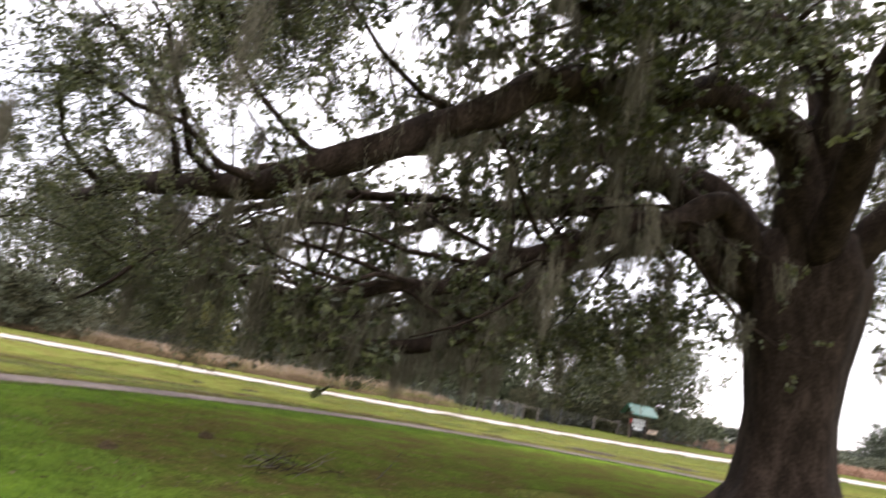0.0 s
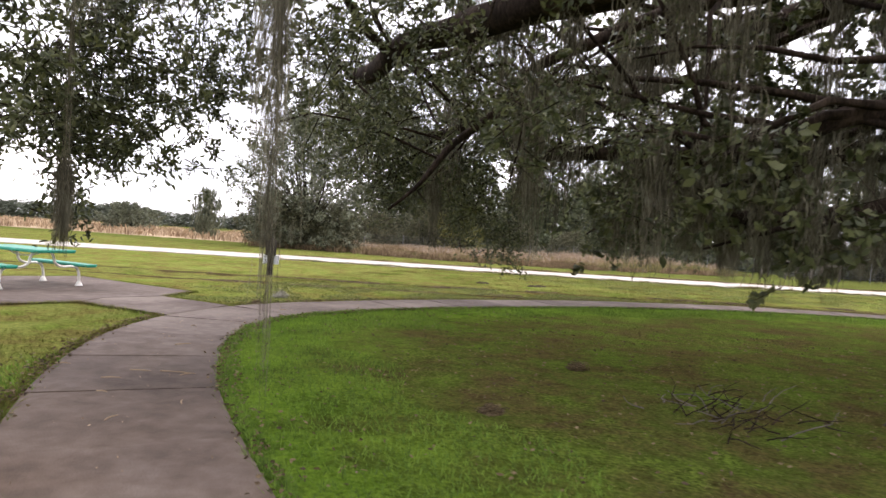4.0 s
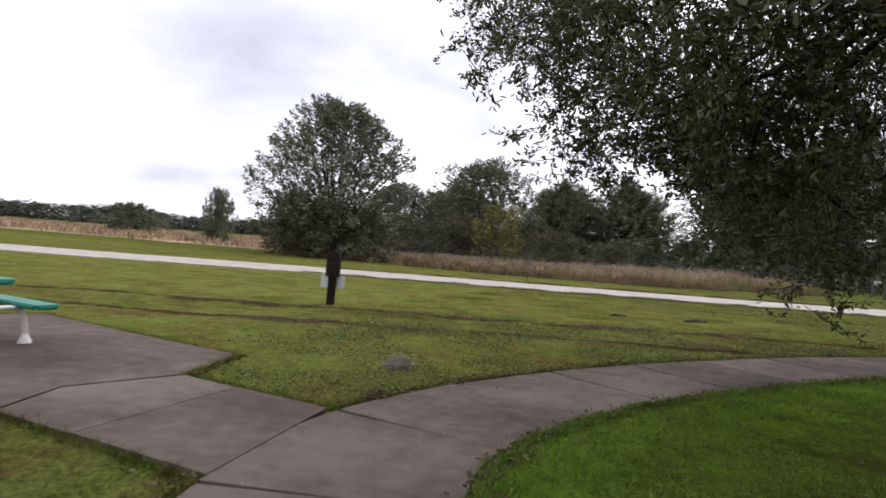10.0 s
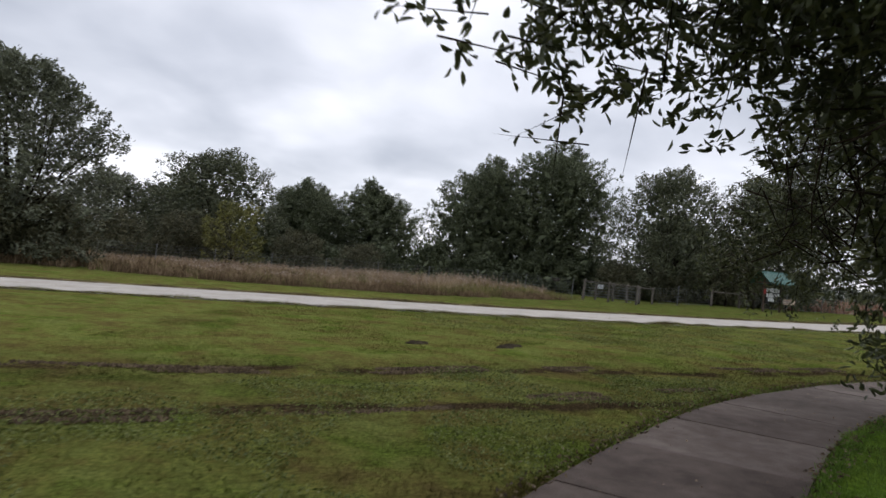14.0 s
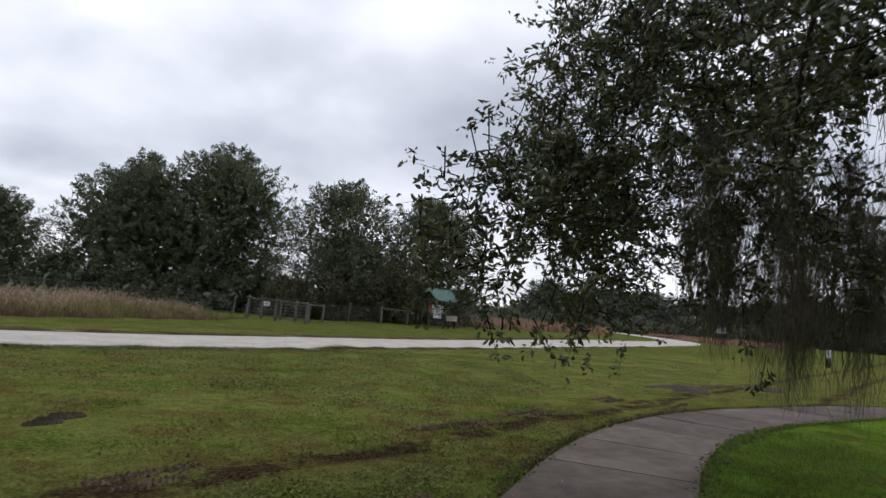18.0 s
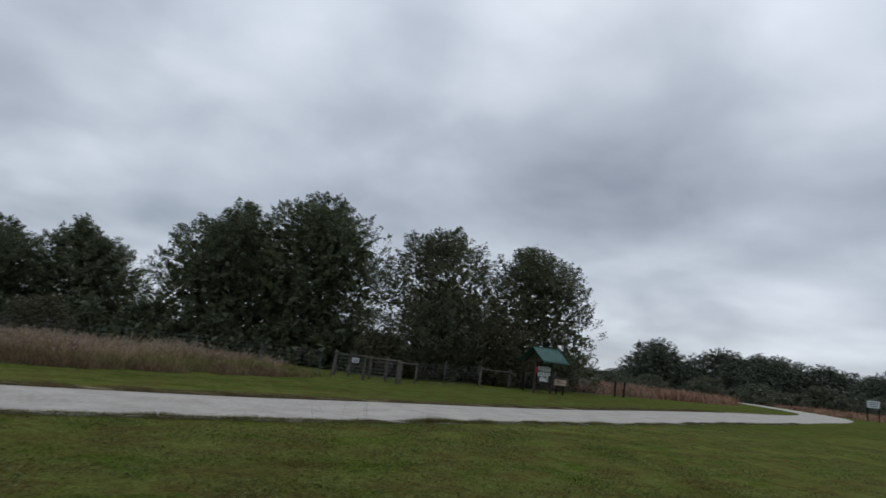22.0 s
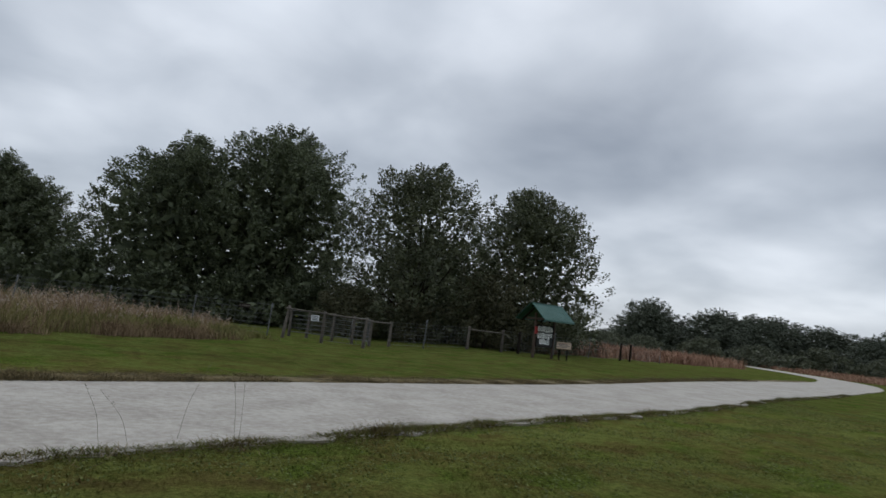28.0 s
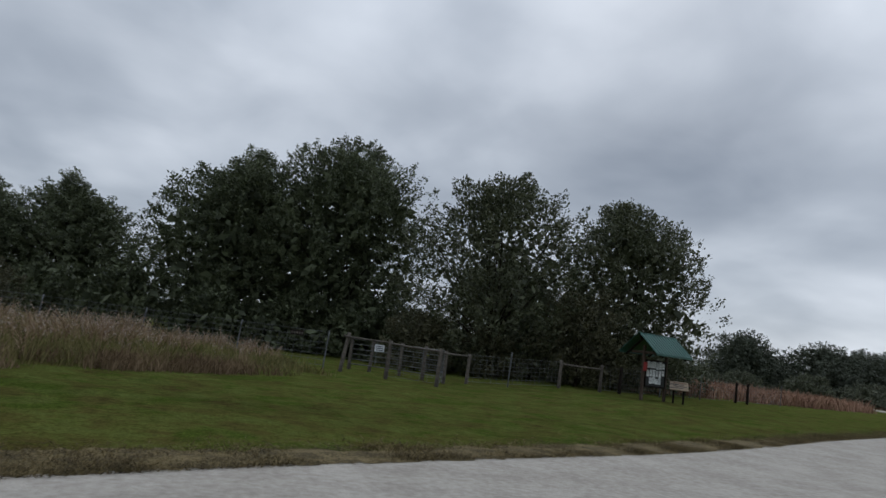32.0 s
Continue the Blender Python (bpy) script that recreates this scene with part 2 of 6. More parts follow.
    link(nt, speck, x.inputs[2])
    link(nt, x.outputs[0], b.inputs["Base Color"])
    b.inputs["Roughness"].default_value = 0.9
    b.inputs["Specular IOR Level"].default_value = 0.0
    bm = n("ShaderNodeBump")
    bm.inputs["Strength"].default_value, bm.inputs["Distance"].default_value = 0.9, 0.06
    link(nt, noise_at(34, 8, 0.75), bm.inputs["Height"])
    link(nt, bm.outputs[0], b.inputs["Normal"])
    return m


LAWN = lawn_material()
TURF = lawn_material("island_turf", True)
CONCRETE = material("concrete", ((0.05, 0.036, 0.029), (0.092, 0.07, 0.058), (0.15, 0.12, 0.103)), 0.55, 0.85, 0.4, 60, rand=0.2, fine=0.55, spec=0.15)
def browned(m):
    """Tints the colour browner in drifts, strongest on the stretch below the oak's near limbs."""
    nt = m.node_tree
    n, b = nt.nodes.new, nt.nodes["Principled BSDF"]
    co, split, tex = n("ShaderNodeTexCoord"), n("ShaderNodeSeparateXYZ"), n("ShaderNodeTexNoise")
    link(nt, co.outputs["Object"], split.inputs[0])
    link(nt, co.outputs["Object"], tex.inputs["Vector"])
    tex.inputs["Scale"].default_value, tex.inputs["Detail"].default_value = 0.7, 6
    drift = n("ShaderNodeMath")
    drift.operation, drift.inputs[1].default_value = "MULTIPLY_ADD", -9.0
    link(nt, tex.outputs["Fac"], drift.inputs[0])
    link(nt, split.outputs["Y"], drift.inputs[2])
    fade = n("ShaderNodeMapRange")
    fade.inputs["From Min"].default_value, fade.inputs["From Max"].default_value = 4.5, -2.0
    fade.inputs["To Max"].default_value = 0.85
    link(nt, drift.outputs[0], fade.inputs["Value"])
    mix = n("ShaderNodeMixRGB")
    mix.blend_type, mix.inputs[2].default_value = "MULTIPLY", (0.86, 0.74, 0.56, 1)
    link(nt, fade.outputs[0], mix.inputs[0])
    link(nt, b.inputs["Base Color"].links[0].from_socket, mix.inputs[1])
    link(nt, mix.outputs[0], b.inputs["Base Color"])


browned(CONCRETE)
LIMEROCK = material("crushed_limerock", ((0.3, 0.272, 0.235), (0.37, 0.34, 0.298), (0.44, 0.408, 0.362)), 1.1, 0.95, 0.9, 30, fine=1.1)
BARK = material("oak_bark", ((0.009, 0.006, 0.004), (0.022, 0.015, 0.011), (0.048, 0.034, 0.025)), 5.0, 0.95, 1.0, 16, fine=1.1, stretch=(1, 1, 0.3), spec=0.1)
LEAF = material("oak_leaf", ((0.034, 0.041, 0.016), (0.064, 0.076, 0.028), (0.118, 0.128, 0.052)), 1.2, 0.45, 0.0, island=0.5, trans=0.25, spec=0.35)
BROWN_LEAF = material("brown_leaf", ((0.05, 0.034, 0.017), (0.11, 0.075, 0.038), (0.19, 0.14, 0.078)), 3.0, 0.7, 0.0, island=0.6, trans=0.2)
MOSS = material("spanish_moss", ((0.06, 0.053, 0.035), (0.108, 0.098, 0.067), (0.175, 0.162, 0.116)), 3.0, 0.95, 0.0, island=0.5, trans=0.25)
BLADE = material("grass_blade", ((0.0517, 0.069, 0.0138), (0.0978, 0.121, 0.023), (0.184, 0.172, 0.0575)), 0.9, 0.8, 0.0, island=0.5, trans=0.3)
LUSH_BLADE = material("lush_blade", ((0.055, 0.095, 0.013), (0.098, 0.175, 0.02), (0.155, 0.25, 0.032)), 0.9, 0.8, 0.0, island=0.5, trans=0.3)
UNDERGROWTH = material("tan_olive_weeds", ((0.085, 0.078, 0.028), (0.155, 0.14, 0.05), (0.25, 0.215, 0.095)), 0.5, 0.9, 0.0, island=0.5, trans=0.25)
STRAW = material("dry_broomsedge", ((0.15, 0.095, 0.055), (0.29, 0.205, 0.125), (0.45, 0.345, 0.235)), 0.3, 0.9, 0.0, island=0.45, trans=0.2)
RED_STRAW = material("reddish_seed_grass", ((0.16, 0.085, 0.055), (0.27, 0.15, 0.1), (0.39, 0.25, 0.175)), 0.2, 0.9, 0.0, island=0.6, trans=0.2)
FAR_LEAF = material("far_foliage", ((0.046, 0.056, 0.029), (0.08, 0.096, 0.049), (0.13, 0.15, 0.08)), 0.4, 0.6, 0.0, island=0.5, trans=0.25)
PALE_LEAF = material("pale_foliage", ((0.062, 0.07, 0.045), (0.107, 0.117, 0.074), (0.16, 0.172, 0.113)), 0.5, 0.55, 0.0, island=0.5, trans=0.3)
OLIVE_TREE = material("olive_tree_foliage", ((0.042, 0.05, 0.026), (0.073, 0.083, 0.043), (0.118, 0.128, 0.07)), 0.5, 0.55, 0.0, island=0.5, trans=0.25)
# far woods: distance haze is painted into the leaf colour, paler and bluer
HAZED_WOOD_LEAF = material("hazed_woodland_foliage", ((0.05, 0.06, 0.041), (0.08, 0.092, 0.065), (0.115, 0.128, 0.092)), 0.1, 0.8, 0.0, island=0.5, trans=0.1)
WEATHERED = material("weathered_wood", ((0.055, 0.047, 0.04), (0.095, 0.083, 0.07), (0.15, 0.13, 0.11)), 6, 0.9, 0.5, 60, rand=0.2)
DARKWOOD = material("dark_stained_wood", ((0.009, 0.007, 0.006), (0.017, 0.013, 0.011), (0.03, 0.023, 0.019)), 6, 0.9, 0.5, 60, spec=0.1)
REDWOOD = material("red_brown_wood", ((0.09, 0.04, 0.025), (0.14, 0.065, 0.04), (0.18, 0.09, 0.06)), 6, 0.8, 0.4, 60)
GREEN_METAL = material("green_roof_metal", ((0.016, 0.07, 0.055), (0.024, 0.092, 0.072), (0.04, 0.12, 0.096)), 2, 0.4, 0.05, 30, spec=0.5)
GREEN_COAT = material("green_coated_steel", ((0.0, 0.13, 0.088), (0.002, 0.175, 0.118), (0.008, 0.22, 0.15)), 3, 0.5, 0.05, 30, spec=0.25)
WHITE_PAINT = material("white_painted_steel", ((0.6, 0.58, 0.54), (0.74, 0.72, 0.68), (0.8, 0.79, 0.76)), 5, 0.5, 0.05, 40)
GALV = material("galvanised_steel", ((0.09, 0.095, 0.1), (0.14, 0.145, 0.15), (0.2, 0.205, 0.21)), 5, 0.6, 0.05, 40, metal=0.3)
PAPER = material("printed_paper", ((0.55, 0.58, 0.58), (0.68, 0.7, 0.7), (0.76, 0.77, 0.76)), 4, 0.7, 0.0, rand=0.3)
BLACKBOARD = material("dark_notice_board", ((0.012, 0.014, 0.014), (0.02, 0.022, 0.022), (0.03, 0.032, 0.03)), 4, 0.6, 0.0)
SIGN_WHITE = material("white_sign_sheet", ((0.45, 0.47, 0.49), (0.55, 0.57, 0.59), (0.62, 0.63, 0.65)), 4, 0.55, 0.0)
INK = material("dark_print", ((0.03, 0.03, 0.035), (0.05, 0.05, 0.055), (0.07, 0.07, 0.07)), 5, 0.7, 0.0)
STONE = material("pale_stone", ((0.075, 0.07, 0.055), (0.125, 0.115, 0.095), (0.18, 0.17, 0.145)), 5, 0.9, 0.8, 30)
MUD_AND_SHADE = material("mud_and_hollow_shade", ((0.024, 0.018, 0.012), (0.045, 0.035, 0.023), (0.08, 0.064, 0.042)), 2, 0.95, 0.9, 25, spec=0.1)


# ---- helpers of the builder ----
def link_mesh(name, verts, faces, mat, parent=None, label="", smooth=False):
    me = bpy.data.meshes.new(name)
    me.from_pydata([tuple(v) for v in verts], [], faces)
    me.validate()
    me.materials.append(mat)
    if smooth:
        me.polygons.foreach_set("use_smooth", [True] * len(me.polygons))
    ob = new(name, me)
    if parent is not None:
        ob.parent = parent
    if label:
        ob["label"] = label
    return ob


def part(name, bm, mat, parent=None, label="", smooth=False):
    me = bpy.data.meshes.new(name)
    bm.to_mesh(me)
    bm.free()
    me.materials.append(mat)
    if smooth:
        me.polygons.foreach_set("use_smooth", [True] * len(me.polygons))
    ob = new(name, me)
    if parent is not None:
        ob.parent = parent
    if label:
        ob["label"] = label
    return ob


def box(bm, m, size, bevel=0.006):
    """A bevelled block centred at the pose m."""
    made = bmesh.ops.create_cube(bm, size=1.0, matrix=m @ Matrix.Diagonal((*size, 1)))
    if bevel:
        edges = list({ed for v in made["verts"] for ed in v.link_edges})
        bmesh.ops.bevel(bm, geom=edges, offset=bevel, segments=1, affect="EDGES", profile=0.5)
    return bm


def block(name, m, size, mat, parent=None, label="", bevel=0.006):
    return part(name, box(bmesh.new(), m, size, bevel), mat, parent, label)


def tube_data(points, radii, sides=8, wobble=0.0, caps=True):
    """Rings round a line of points, as vertices and faces."""
    pts = [Vector(p) for p in points]
    verts, faces = [], []
    ref = Vector((0.31, 0.17, 0.93)).normalized()
    for i, p in enumerate(pts):
        d = (pts[min(i + 1, len(pts) - 1)] - pts[max(i - 1, 0)]).normalized()
        if abs(d.dot(ref)) > 0.95:
            u = d.orthogonal().normalized()
        else:
            u = d.cross(ref).normalized()
        w = d.cross(u)
        for k in range(sides):
            t = 2 * math.pi * k / sides
            r = radii[i]
            if wobble:
                r *= 1 + wobble * noise.noise(p * 1.7 + Vector((math.cos(t), math.sin(t), 0)) * 1.2)
            verts.append(p + (u * math.cos(t) + w * math.sin(t)) * r)
        if i:
            o = (i - 1) * sides
            for k in range(sides):
                faces.append((o + k, o + (k + 1) % sides, o + sides + (k + 1) % sides, o + sides + k))
    if caps:
        faces.append(tuple(range(sides - 1, -1, -1)))
        o = (len(pts) - 1) * sides
        faces.append(tuple(range(o, o + sides)))
    return verts, faces


def smooth_line(points, per=6):
    """A Catmull-Rom line through the points."""
    p = [Vector(q) for q in points]
    p = [p[0] * 2 - p[1]] + p + [p[-1] * 2 - p[-2]]
    out = []
    for i in range(1, len(p) - 2):
        for k in range(per):
            t = k / per
            out.append(0.5 * (2 * p[i] + (p[i + 1] - p[i - 1]) * t + (2 * p[i - 1] - 5 * p[i] + 4 * p[i + 1] - p[i + 2]) * t * t
                              + (3 * p[i] - p[i - 1] - 3 * p[i + 1] + p[i + 2]) * t ** 3))
    out.append(p[-2])
    return out


def quads_mesh(name, verts, per, mat, parent=None, label=""):
    """A mesh of many like pieces: verts (n, k, 3), per: faces of one piece."""
    verts = np.asarray(verts, np.float32)
    n, k = verts.shape[:2]
    loops = np.array([i for f in per for i in f])
    sizes = np.array([len(f) for f in per])
    idx = (np.arange(n)[:, None] * k + loops[None]).ravel()
    tot = np.tile(sizes, n)
    me = bpy.data.meshes.new(name)
    me.vertices.add(n * k)
    me.vertices.foreach_set("co", verts.reshape(-1))
    me.loops.add(len(idx))
    me.loops.foreach_set("vertex_index", idx.astype(np.int32))
    me.polygons.add(len(tot))
    me.polygons.foreach_set("loop_start", (np.cumsum(tot) - tot).astype(np.int32))
    me.polygons.foreach_set("loop_total", tot.astype(np.int32))
    me.update(calc_edges=True)
    me.materials.append(mat)
    ob = new(name, me)
    if parent is not None:
        ob.parent = parent
    if label:
        ob["label"] = label
    return ob


def unit(v):
    return v / (np.linalg.norm(v, axis=-1, keepdims=True) + 1e-9)


def leaves(rng, places, ways, length, width, fold=0.25):
    """Pointed folded leaves: six corners each."""
    n = len(places)
    ways = unit(ways)
    side = unit(np.cross(ways, unit(rng.normal(size=(n, 3)))))
    up = np.cross(side, ways)
    ln = (length * rng.uniform(0.7, 1.25, n))[:, None]
    wd = (width * rng.uniform(0.75, 1.2, n))[:, None]
    base, tip = places, places + ways * ln - up * ln * 0.08
    l1 = places + ways * ln * 0.3 + side * wd * 0.42 + up * wd * fold
    l2 = places + ways * ln * 0.68 + side * wd * 0.45 + up * wd * fold
    r1 = places + ways * ln * 0.3 - side * wd * 0.42 + up * wd * fold
    r2 = places + ways * ln * 0.68 - side * wd * 0.45 + up * wd * fold
    return np.stack([base, l1, l2, tip, r2, r1], 1)


LEAF_FACES = [(0, 1, 2, 3), (0, 3, 4, 5)]


def simple_leaves(rng, places, size):
    """Diamond leaves of random lie, four corners each."""
    n = len(places)
    a = unit(rng.normal(size=(n, 3)))
    b = unit(np.cross(a, rng.normal(size=(n, 3))))
    s = (size * rng.uniform(0.6, 1.3, n))[:, None]
    return np.stack([places - a * s * 0.6, places + b * s * 0.32, places + a * s * 0.6, places - b * s * 0.32], 1)


# ---- ground ----
def smoothstep(a, b, x):
    t = np.clip((x - a) / (b - a), 0, 1)
    return t * t * (3 - 2 * t)


def ground_z(x, y):
    """Nearly level: a slight rise under the notice shelter beyond the road."""
    return 0.2 * smoothstep(9, 16, x) * smoothstep(48, 58, y)


PATH_LINE = [(6.7, -4.9), (3.5, -2.05), (0.5, 0.6), (-2.5, 3.25), (-5.1, 5.55), (-6.75, 7.15), (-7.8, 8.4), (-8.6, 9.6), (-9.15, 10.85), (-9.38, 12.2), (-9.12, 13.55),
             (-8.58, 14.88), (-7.74, 16.32), (-6.46, 18.1), (-5.0, 19.85), (-3.3, 21.4), (-1.4, 22.8), (0.6, 23.9), (2.6, 24.6), (5.0, 25.0), (9.0, 25.2), (13.0, 24.6), (17.0, 22.9)]
ROAD_LINE = [(-300, -70), (-120, -3), (-80, 10.5), (-41.5, 24.6), (-31.5, 27.9), (-21.7, 31.9), (-11.7, 35.05), (-3.6, 37.75), (2.4, 40.65), (9.3, 43.85), (19.0, 49.2), (31.0, 54.8), (46.0, 62.4), (61.0, 73.0),
             (74.0, 87.0), (88.0, 106.0), (106.0, 130.0), (138.0, 165.0), (198.0, 240.0)]
PAD = [(-10.0, 11.0), (-12.05, 11.25), (-12.6, 9.95), (-15.8, 10.1), (-17.7, 11.5), (-16.2, 14.85), (-12.2, 14.15), (-11.9, 13.0), (-10.2, 12.78)]


def densify(line, per=8):
    return np.array([(p.x, p.y) for p in smooth_line([(x, y, 0) for x, y in line], per)])


PATH_XY, ROAD_XY = densify(PATH_LINE), densify(ROAD_LINE)


def away(xy, line):
    """Distance from points to a dense line."""
    best = np.full(len(xy), 1e9)
    for a, b in zip(line[:-1], line[1:]):
        d = b - a
        t = np.clip(((xy - a) @ d) / (d @ d), 0, 1)
        best = np.minimum(best, np.hypot(*(xy - a - t[:, None] * d).T))
    return best


def inside(xy, poly):
    res = np.zeros(len(xy), bool)
    p = np.array(poly)
    for (x1, y1), (x2, y2) in zip(p, np.roll(p, -1, 0)):
        cross = ((y1 > xy[:, 1]) != (y2 > xy[:, 1])) & (xy[:, 0] < (x2 - x1) * (xy[:, 1] - y1) / (y2 - y1 + 1e-12) + x1)
        res ^= cross
    return res


def build_ground():
    def axis(lo, hi, step):
        core = np.arange(lo, hi + 0.01, step)
        grow = np.cumsum(3.0 * 1.35 ** np.arange(20))
        return np.concatenate([lo - grow[::-1], core, hi + grow])
    xs, ys = axis(-40, 48, 0.8), axis(-14, 84, 0.8)
    gx, gy = np.meshgrid(xs, ys)
    flat = np.stack([gx.ravel(), gy.ravel()], 1)
    rng = np.random.default_rng(3)
    bumps = rng.normal(size=len(flat)) * 0.012
    hard = np.minimum(np.minimum(away(flat, PATH_XY) - 0.75, away(flat, ROAD_XY[16:120]) - 2.3), 9)
    low = (hard < 0.8) | inside(flat, PAD) | inside(flat, PATH_XY)
    z = ground_z(flat[:, 0], flat[:, 1]) + np.where(low, -0.01, bumps)
    nx = len(xs)
    faces = [(j * nx + i, j * nx + i + 1, (j + 1) * nx + i + 1, (j + 1) * nx + i) for j in range(len(ys) - 1) for i in range(nx - 1)]
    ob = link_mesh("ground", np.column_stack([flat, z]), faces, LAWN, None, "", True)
    tagged(ob, "mown olive-green grass with worn brown patches", "ground", kind="structure")


build_ground()


def strip(line, half, z, rng=None, rough=0.0, depth=0.06):
    """A closed slab along a line of plan points."""
    line = np.asarray(line, float)
    d = np.gradient(line, axis=0)
    d /= np.hypot(*d.T)[:, None]
    nrm = np.stack([-d[:, 1], d[:, 0]], 1)
    k = len(line)
    wl = half + (rng.normal(size=k) * rough if rng is not None else 0)
    wr = half + (rng.normal(size=k) * rough if rng is not None else 0)
    left, right = line + nrm * np.reshape(wl, (-1, 1)), line - nrm * np.reshape(wr, (-1, 1))
    zl, zr = z + ground_z(left[:, 0], left[:, 1]), z + ground_z(right[:, 0], right[:, 1])
    v = np.concatenate([np.column_stack([left, zl]), np.column_stack([right, zr]), np.column_stack([left, zl - depth]), np.column_stack([right, zr - depth])])
    f = []
    for i in range(k - 1):
        f += [(k + i, k + i + 1, i + 1, i), (i, i + 1, 2 * k + i + 1, 2 * k + i), (k + i + 1, k + i, 3 * k + i, 3 * k + i + 1)]
    f += [(0, 2 * k, 3 * k, k), (k - 1, 2 * k - 1, 4 * k - 1, 3 * k - 1)]
    return v, f


def build_turf():
    """The grass island inside the footpath's bend: a sheet that meets the path's edge."""
    line = PATH_XY
    d = np.gradient(line, axis=0)
    d /= np.hypot(*d.T)[:, None]
    edge = line + np.stack([d[:, 1], -d[:, 0]], 1) * 0.765
    way = np.array([6.0, 11.5]) - edge
    far = np.hypot(*way.T)
    way /= far[:, None]
    steps = (0.0, 0.25, 0.5, 0.8, 1.2, 1.7, 2.3, 3.0, 4.0, 5.2, 6.6, 8.2, 10.0)
    v, uv = [], []
    for s in steps:
        p = edge + way * np.minimum(s, far - 0.2)[:, None]
        v.append(np.column_stack([p, np.full(len(p), 0.0 if s == 0 else 0.008)]))
        uv.append(np.column_stack([np.linspace(0, 1, len(p)), np.full(len(p), s / 10)]))
    k = len(edge)
    f = [(r * k + i, r * k + i + 1, (r + 1) * k + i + 1, (r + 1) * k + i) for r in range(len(steps) - 1) for i in range(k - 1)]
    ob = link_mesh("turf", np.concatenate(v), f, TURF, None, "", True)
    layer, uv = ob.data.uv_layers.new(name="depth"), np.concatenate(uv)
    for loop in ob.data.loops:
        layer.data[loop.index].uv = uv[loop.vertex_index]
    tagged(ob, "lush green grass rim thinning to brown under the oak", "grass", kind="structure")


build_turf()


def build_road():
    rng = np.random.default_rng(5)
    line = np.array([(p.x, p.y) for p in smooth_line([(x, y, 0) for x, y in ROAD_LINE], 24)])
    v, f = strip(line, 2.33, 0.02, rng, 0.07)
    ob = link_mesh("road", v, f, LIMEROCK)
    tagged(ob, "pale grey crushed limerock road across the grass", "road", kind="structure")


build_road()


def build_path():
    """Concrete footpath in panels about a metre and a half long."""
    root = tagged(new("pavement"), "worn grey-brown concrete footpath with cracked panels", "footpath", kind="structure")
    line = np.array([(p.x, p.y) for p in smooth_line([(x, y, 0) for x, y in PATH_LINE], 30)])
    s = np.concatenate([[0], np.cumsum(np.hypot(*np.diff(line, axis=0).T))])
    total, step, gap = s[-1], 1.52, 0.015
    for k in range(int(total / step)):
        t = np.linspace(k * step + gap / 2, (k + 1) * step - gap / 2, 7)
        seg = np.stack([np.interp(t, s, line[:, 0]), np.interp(t, s, line[:, 1])], 1)
        v, f = strip(seg, 0.75, 0.025 + 0.004 * math.sin(k * 2.1), None, 0, 0.09)
        link_mesh("panel", v, f, CONCRETE, root)

    def slab(poly, z):
        n = len(poly)
        v = [(x, y, z) for x, y in poly] + [(x, y, z - 0.09) for x, y in poly]
        f = [tuple(range(n))] + [(i, n + i, n + (i + 1) % n, (i + 1) % n) for i in range(n)]
        link_mesh("panel", v, f, CONCRETE, root)
    slab([(-9.98, 11.05), (-11.2, 11.17), (-11.2, 12.88), (-10.19, 12.76)], 0.031)
    slab([(-11.22, 11.17), (-12.05, 11.25), (-12.3, 12.0), (-11.9, 12.98), (-11.22, 12.88)], 0.027)
    slab([(-12.08, 11.25), (-12.6, 9.95), (-14.3, 10.03), (-14.2, 14.45), (-12.2, 14.15), (-11.93, 13.0), (-12.33, 12.0)], 0.03)
    slab([(-14.32, 10.03), (-15.8, 10.1), (-17.7, 11.5), (-16.2, 14.85), (-14.22, 14.47)], 0.026)


build_path()


